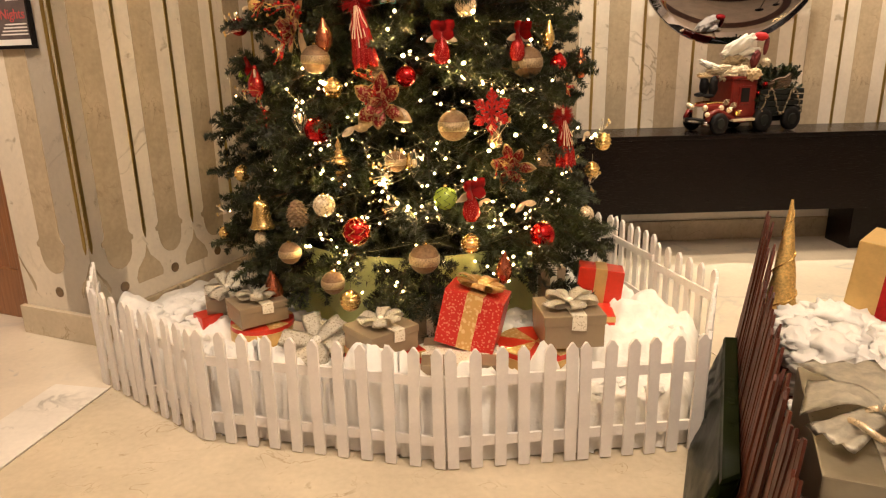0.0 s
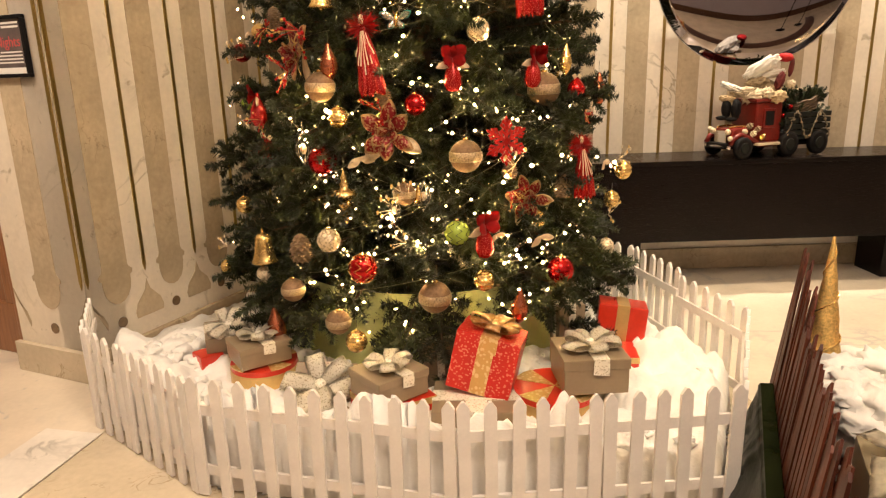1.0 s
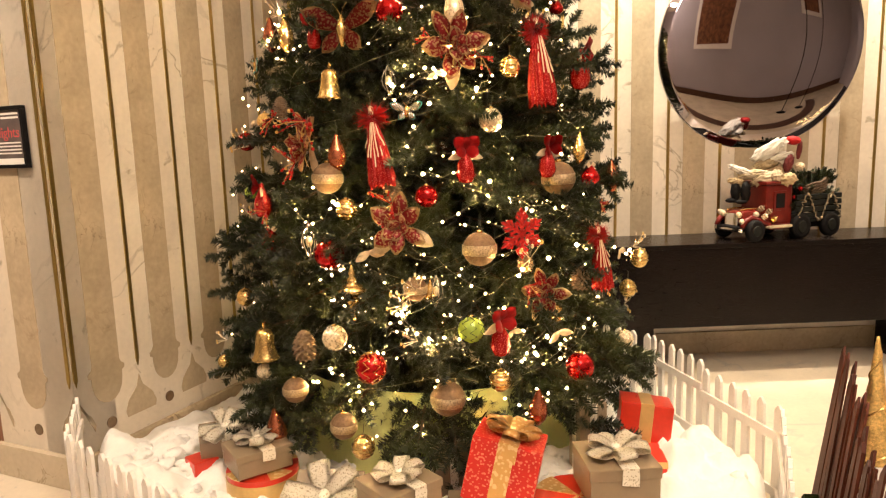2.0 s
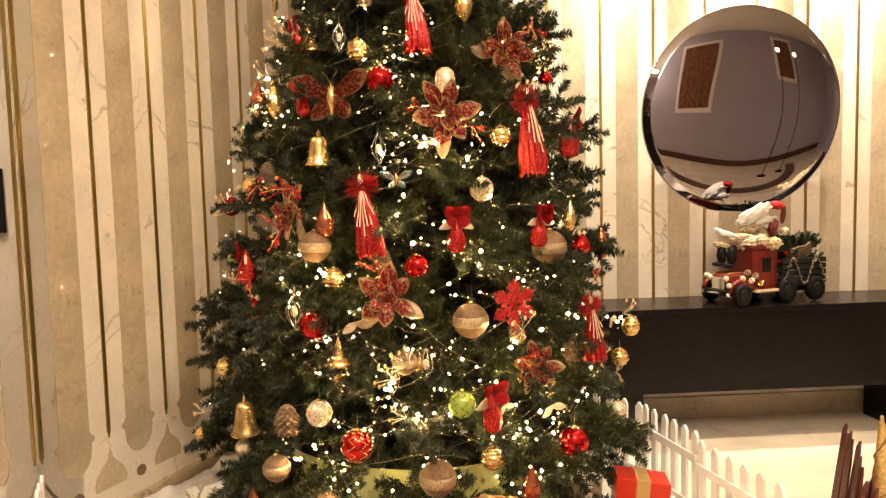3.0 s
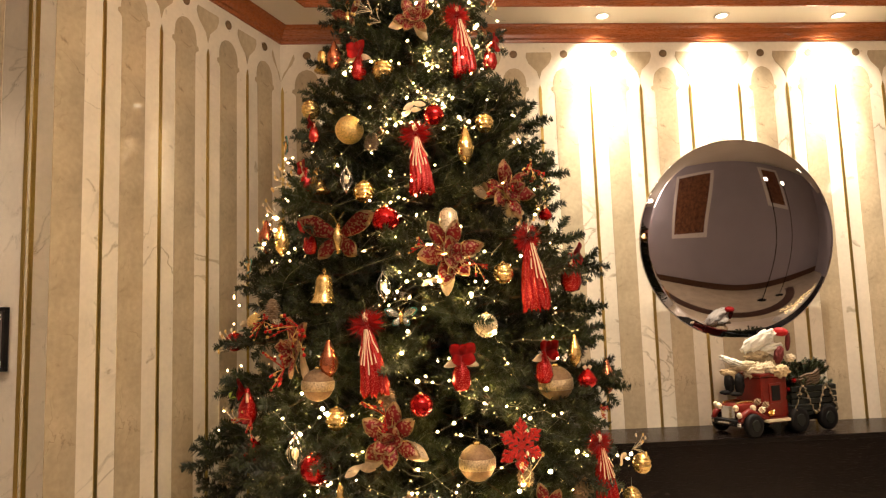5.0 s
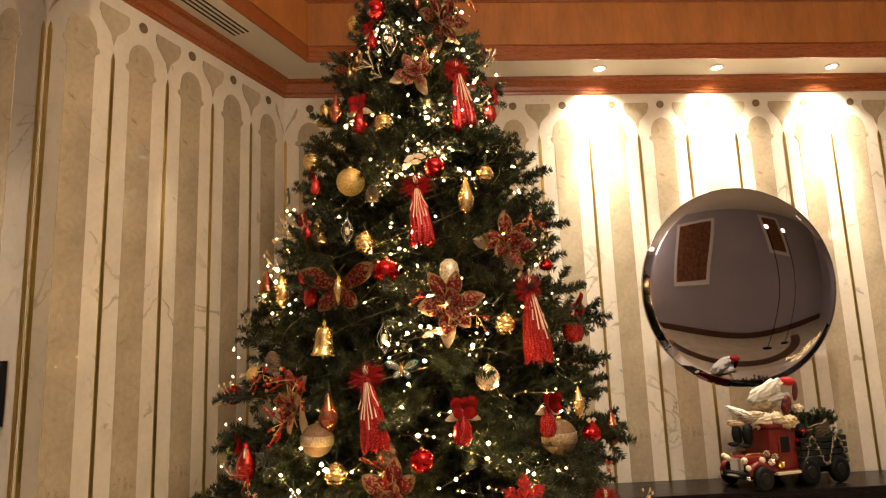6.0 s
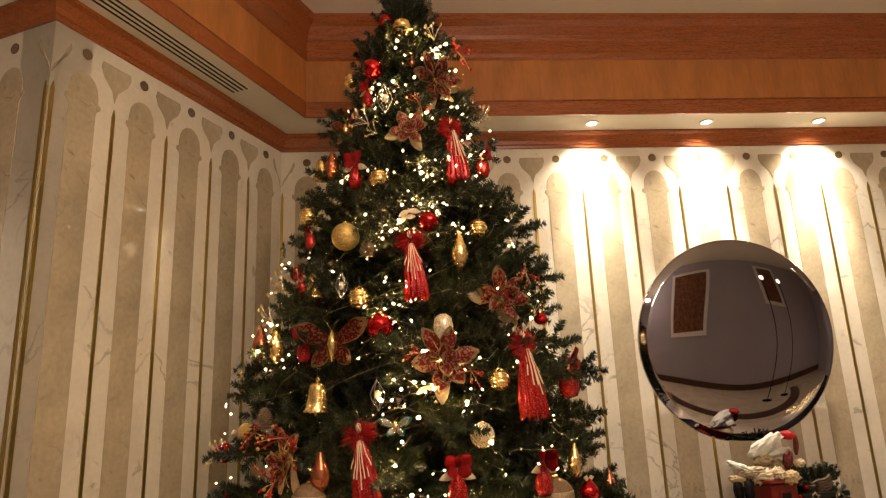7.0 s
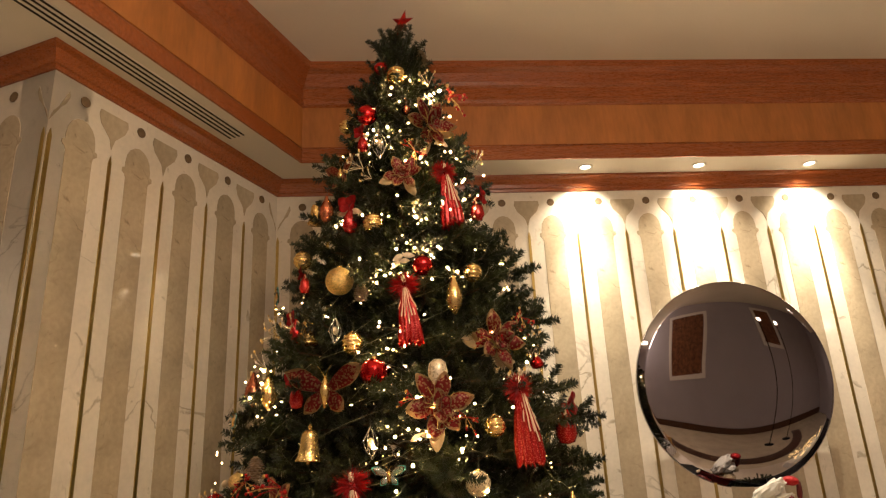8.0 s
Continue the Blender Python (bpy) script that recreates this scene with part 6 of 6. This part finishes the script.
gift(pose(1.64, 2.10, 0.40, 0, 5, -46), 0.27, 0.24, 0.29, GOLD_PAPER, "gold paper gift box with a red ribbon in the cotton", RED_FABRIC, 0, False, 16, False)
big = gift(pose(*in_cart(1.26, 0.185), 0.45, 0, 0, yaw + 90), 0.30, 0.46, 0.15, SILVER_PAPER, "large silver gift box with a crumpled silver ribbon in the cart", SILVER_RIBBON, 0, False, 17, False)
rnd = random.Random(3)
knot = part("bow", lathe(ball_profile(0.022, 8, 0.7), 12), SILVER_RIBBON, big, "flat crumpled silver ribbon bow", True)
knot.matrix_basis = pose(0.0, 0.0, 0.172)
for k, (turn, long, wide) in enumerate(((10, 0.19, 0.17), (62, 0.17, 0.08), (112, 0.22, 0.19), (170, 0.16, 0.16), (228, 0.20, 0.10), (285, 0.22, 0.20), (330, 0.16, 0.10))):
    bm = bmesh.new()
    grid = []
    for a_ in range(15):
        f = a_ / 14
        half = wide / 2 * (0.16 + 0.84 * f ** 0.7)
        grid.append([bm.verts.new((long * f, half * (b_ / 4 - 1), 0.03 * math.sin(math.pi * f) * (1 if k % 2 else 0.5) + 0.006 * math.sin(7 * f + 2.2 * b_) * f + 0.008 * noise.noise(Vector((f * 5, b_ * 0.6, k))) - 0.012 * f)) for b_ in range(9)])
    for r0, r1 in zip(grid, grid[1:]):
        for b_ in range(8):
            bm.faces.new((r0[b_], r1[b_], r1[b_ + 1], r0[b_ + 1]))
    bmesh.ops.solidify(bm, geom=bm.faces[:], thickness=0.002)
    wing = part("loop", bm, SILVER_RIBBON, knot, smooth=True)
    wing.matrix_basis = pose(0, 0, 0.004 * (k % 3), 0, -4, turn)
part("cord", tube([(-0.05 + 0.04 * math.cos(a_), -0.08 + 0.055 * math.sin(a_), 0.19 + 0.012 * math.sin(2 * a_)) for a_ in np.linspace(1.2, 7.2, 30)] + [(-0.01, 0.0, 0.20)], 0.007, 6), PEARL, big, "twisted silver cord loop", True)

trough = empty("green_box", pose(0, 0, 0), "dark green foil-covered low box beside the stakes", "box")
def sloped(base, top, z0, z1):
    """A box whose top outline differs from its base."""
    bm = bmesh.new()
    lo = [bm.verts.new((x, y, z0)) for x, y in base]
    hi = [bm.verts.new((x, y, z1)) for x, y in top]
    bm.faces.new(lo)
    bm.faces.new(hi)
    for i in range(len(lo)):
        j = (i + 1) % len(lo)
        bm.faces.new((lo[i], lo[j], hi[j], hi[i]))
    bmesh.ops.recalc_face_normals(bm, faces=list(bm.faces))
    return bm


body = sloped([(1.06, 2.31), (1.16, 2.30), (0.775, 1.455), (0.64, 1.41)], [(1.150, 2.295), (1.195, 2.285), (0.81, 1.455), (0.745, 1.43)], 0.0, 0.262)
bmesh.ops.subdivide_edges(body, edges=list(body.edges), cuts=9, use_grid_fill=True)
for v in body.verts:
    if 0.01 < v.co.z < 0.255:
        v.co.x += 0.014 * noise.noise(v.co * 9) + 0.006 * noise.noise(v.co * 26)
part("body", body, GREEN_FOIL, trough, "crumpled dark green foil wrapping", True)
part("top_edge", sloped([(1.147, 2.298), (1.197, 2.287), (0.812, 1.452), (0.742, 1.427)], [(1.153, 2.293), (1.194, 2.284), (0.809, 1.457), (0.750, 1.432)], 0.264, 0.276), GREEN_FOIL, trough)
part("crease", tube([(1.075, 2.25, 0.05), (1.01, 2.08, 0.13), (0.985, 1.98, 0.19), (0.96, 1.89, 0.235)], [0.003, 0.007, 0.006, 0.003], 6), GREEN_FOIL, trough, "raised fold in the foil", True)

# ---- framed notice on the pier ----
notice = empty("framed_notice", LEFT_M @ pose(0.25, -0.004, 1.515), "framed dark notice with white and red lettering on the pier", "picture")
for x0, z0, x1, z1 in ((-0.17, -0.125, 0.17, -0.110), (-0.17, 0.110, 0.17, 0.125), (-0.17, -0.110, -0.155, 0.110), (0.155, -0.110, 0.17, 0.110)):
    part("frame_bar", box(x0, -0.018, z0, x1, 0.003, z1, 0.002), TOY_BLACK, notice)
part("print", box(-0.155, -0.008, -0.110, 0.155, 0.003, 0.110), PAPER, notice)
part("lower_strip", box(-0.155, -0.0095, -0.110, 0.155, -0.0075, -0.085), INK_WHITE, notice)


def words(text, x, z, size, material, parent):
    cu = bpy.data.curves.new("lettering", "FONT")
    cu.body, cu.size, cu.extrude, cu.align_x = text, size, 0.0006, "RIGHT"
    tmp = new("lettering_source", cu)
    me = bpy.data.meshes.new_from_object(tmp.evaluated_get(bpy.context.evaluated_depsgraph_get()))
    bpy.data.objects.remove(tmp)
    me.materials.append(material)
    ob = new("lettering", me)
    ob.parent = parent
    ob.matrix_basis = pose(x, -0.0095, z, 90, 0, 0)


words("Nights", 0.135, 0.0, 0.06, INK_RED, notice)
for k in range(4):
    part("text_bar", box(0.0 - 0.012 * k, -0.0092, -0.025 - 0.014 * k, 0.135, -0.0078, -0.019 - 0.014 * k), INK_WHITE, notice)
for k in range(2):
    part("text_bar", box(0.03, -0.0092, 0.075 + 0.016 * k, 0.135, -0.0078, 0.083 + 0.016 * k), INK_WHITE, notice)

# ---- hall seen in the convex mirror ----
structure("skirting", box(-7, -0.75, 0, 9.2, -0.725, 0.23, 0.004), WALNUT, "dark walnut skirting along the grey hall wall", "skirting")
band = bmesh.new()
rims = []
for a_ in np.linspace(radians(20), radians(160), 49):
    rims.append([band.verts.new((3.95 + r_ * math.cos(a_), -0.78 + r_ * math.sin(a_), z_)) for r_, z_ in ((2.36, -0.003), (2.36, 0.003), (2.74, 0.003), (2.74, -0.003))])
for a, b in zip(rims, rims[1:]):
    for k in range(4):
        band.faces.new((a[k], a[(k + 1) % 4], b[(k + 1) % 4], b[k]))
bmesh.ops.recalc_face_normals(band, faces=list(band.faces))
structure("floor_band", band, WALNUT, "curved brown stone band in the hall floor", "floor")


def picture(x, z, w, h):
    ob = empty("framed_picture", pose(x, -0.735, z, 0, 0, 180), "dark red artwork in a pale frame on the grey wall", "picture", "pictures in the hall")
    for x0, z0, x1, z1 in ((-w, -h, w, -h + 0.12), (-w, h - 0.12, w, h), (-w, -h + 0.12, -w + 0.12, h - 0.12), (w - 0.12, -h + 0.12, w, h - 0.12)):
        part("frame_bar", box(x0, -0.01, z0, x1, 0.03, z1, 0.004), INK_WHITE, ob)
    part("artwork", box(-w + 0.12, -0.008, -h + 0.12, w - 0.12, 0.015, h - 0.12), ART, ob)


picture(3.2, 2.62, 0.74, 1.10)
picture(6.1, 3.10, 0.45, 0.80)


def floor_lamp(x, y):
    ob = empty("floor_lamp", pose(x, y, 0), "slim black floor lamp with a small lit head", "floor lamp", "floor lamps in the hall")
    part("base", lathe([(0, 0), (0.14, 0), (0.14, 0.015), (0.02, 0.03), (0, 0.03)], 24), TOY_BLACK, ob, smooth=True)
    part("pole", tube([(0, 0, 0.02), (0, 0, 3.0)], 0.012, 8), TOY_BLACK, ob)
    part("shade", lathe([(0.0, 3.00), (0.05, 3.02), (0.055, 3.12), (0.0, 3.14)], 16), LAMP_GLASS, ob, "lit glass head", True)


floor_lamp(4.86, 0.70)
floor_lamp(5.56, 0.60)

# lit garland on a strip of cotton, seen in the convex mirror alone
cotton("snow_strip", [(4.3, 2.75), (4.2, 2.40), (5.2, 2.05), (6.8, 1.45), (7.0, 1.8), (5.4, 2.5)], lambda x, y: 0.12, 0.04, "strip of white cotton wadding on the hall floor", True)
garland = empty("light_garland", pose(0, 0, 0.16), "gold fairy lights lying in tangled loops on white cotton", "string lights")
rnd = random.Random(52)
line, beads = [], Beads()
for k in range(240):
    f = k / 239
    p = Vector((4.35 + 2.4 * f + 0.10 * math.sin(60 * f), 2.52 - 0.86 * f + 0.13 * math.cos(47 * f), 0.02 + rnd.uniform(0, 0.10)))
    line.append(p)
    beads.add(p, rnd.uniform(0.006, 0.011))
part("wire", tube(line, 0.002, 4), PALE_WIRE, garland)
beads.link("bulb_scatter", GARLAND_BULB, garland, "tiny glowing gold bulbs")
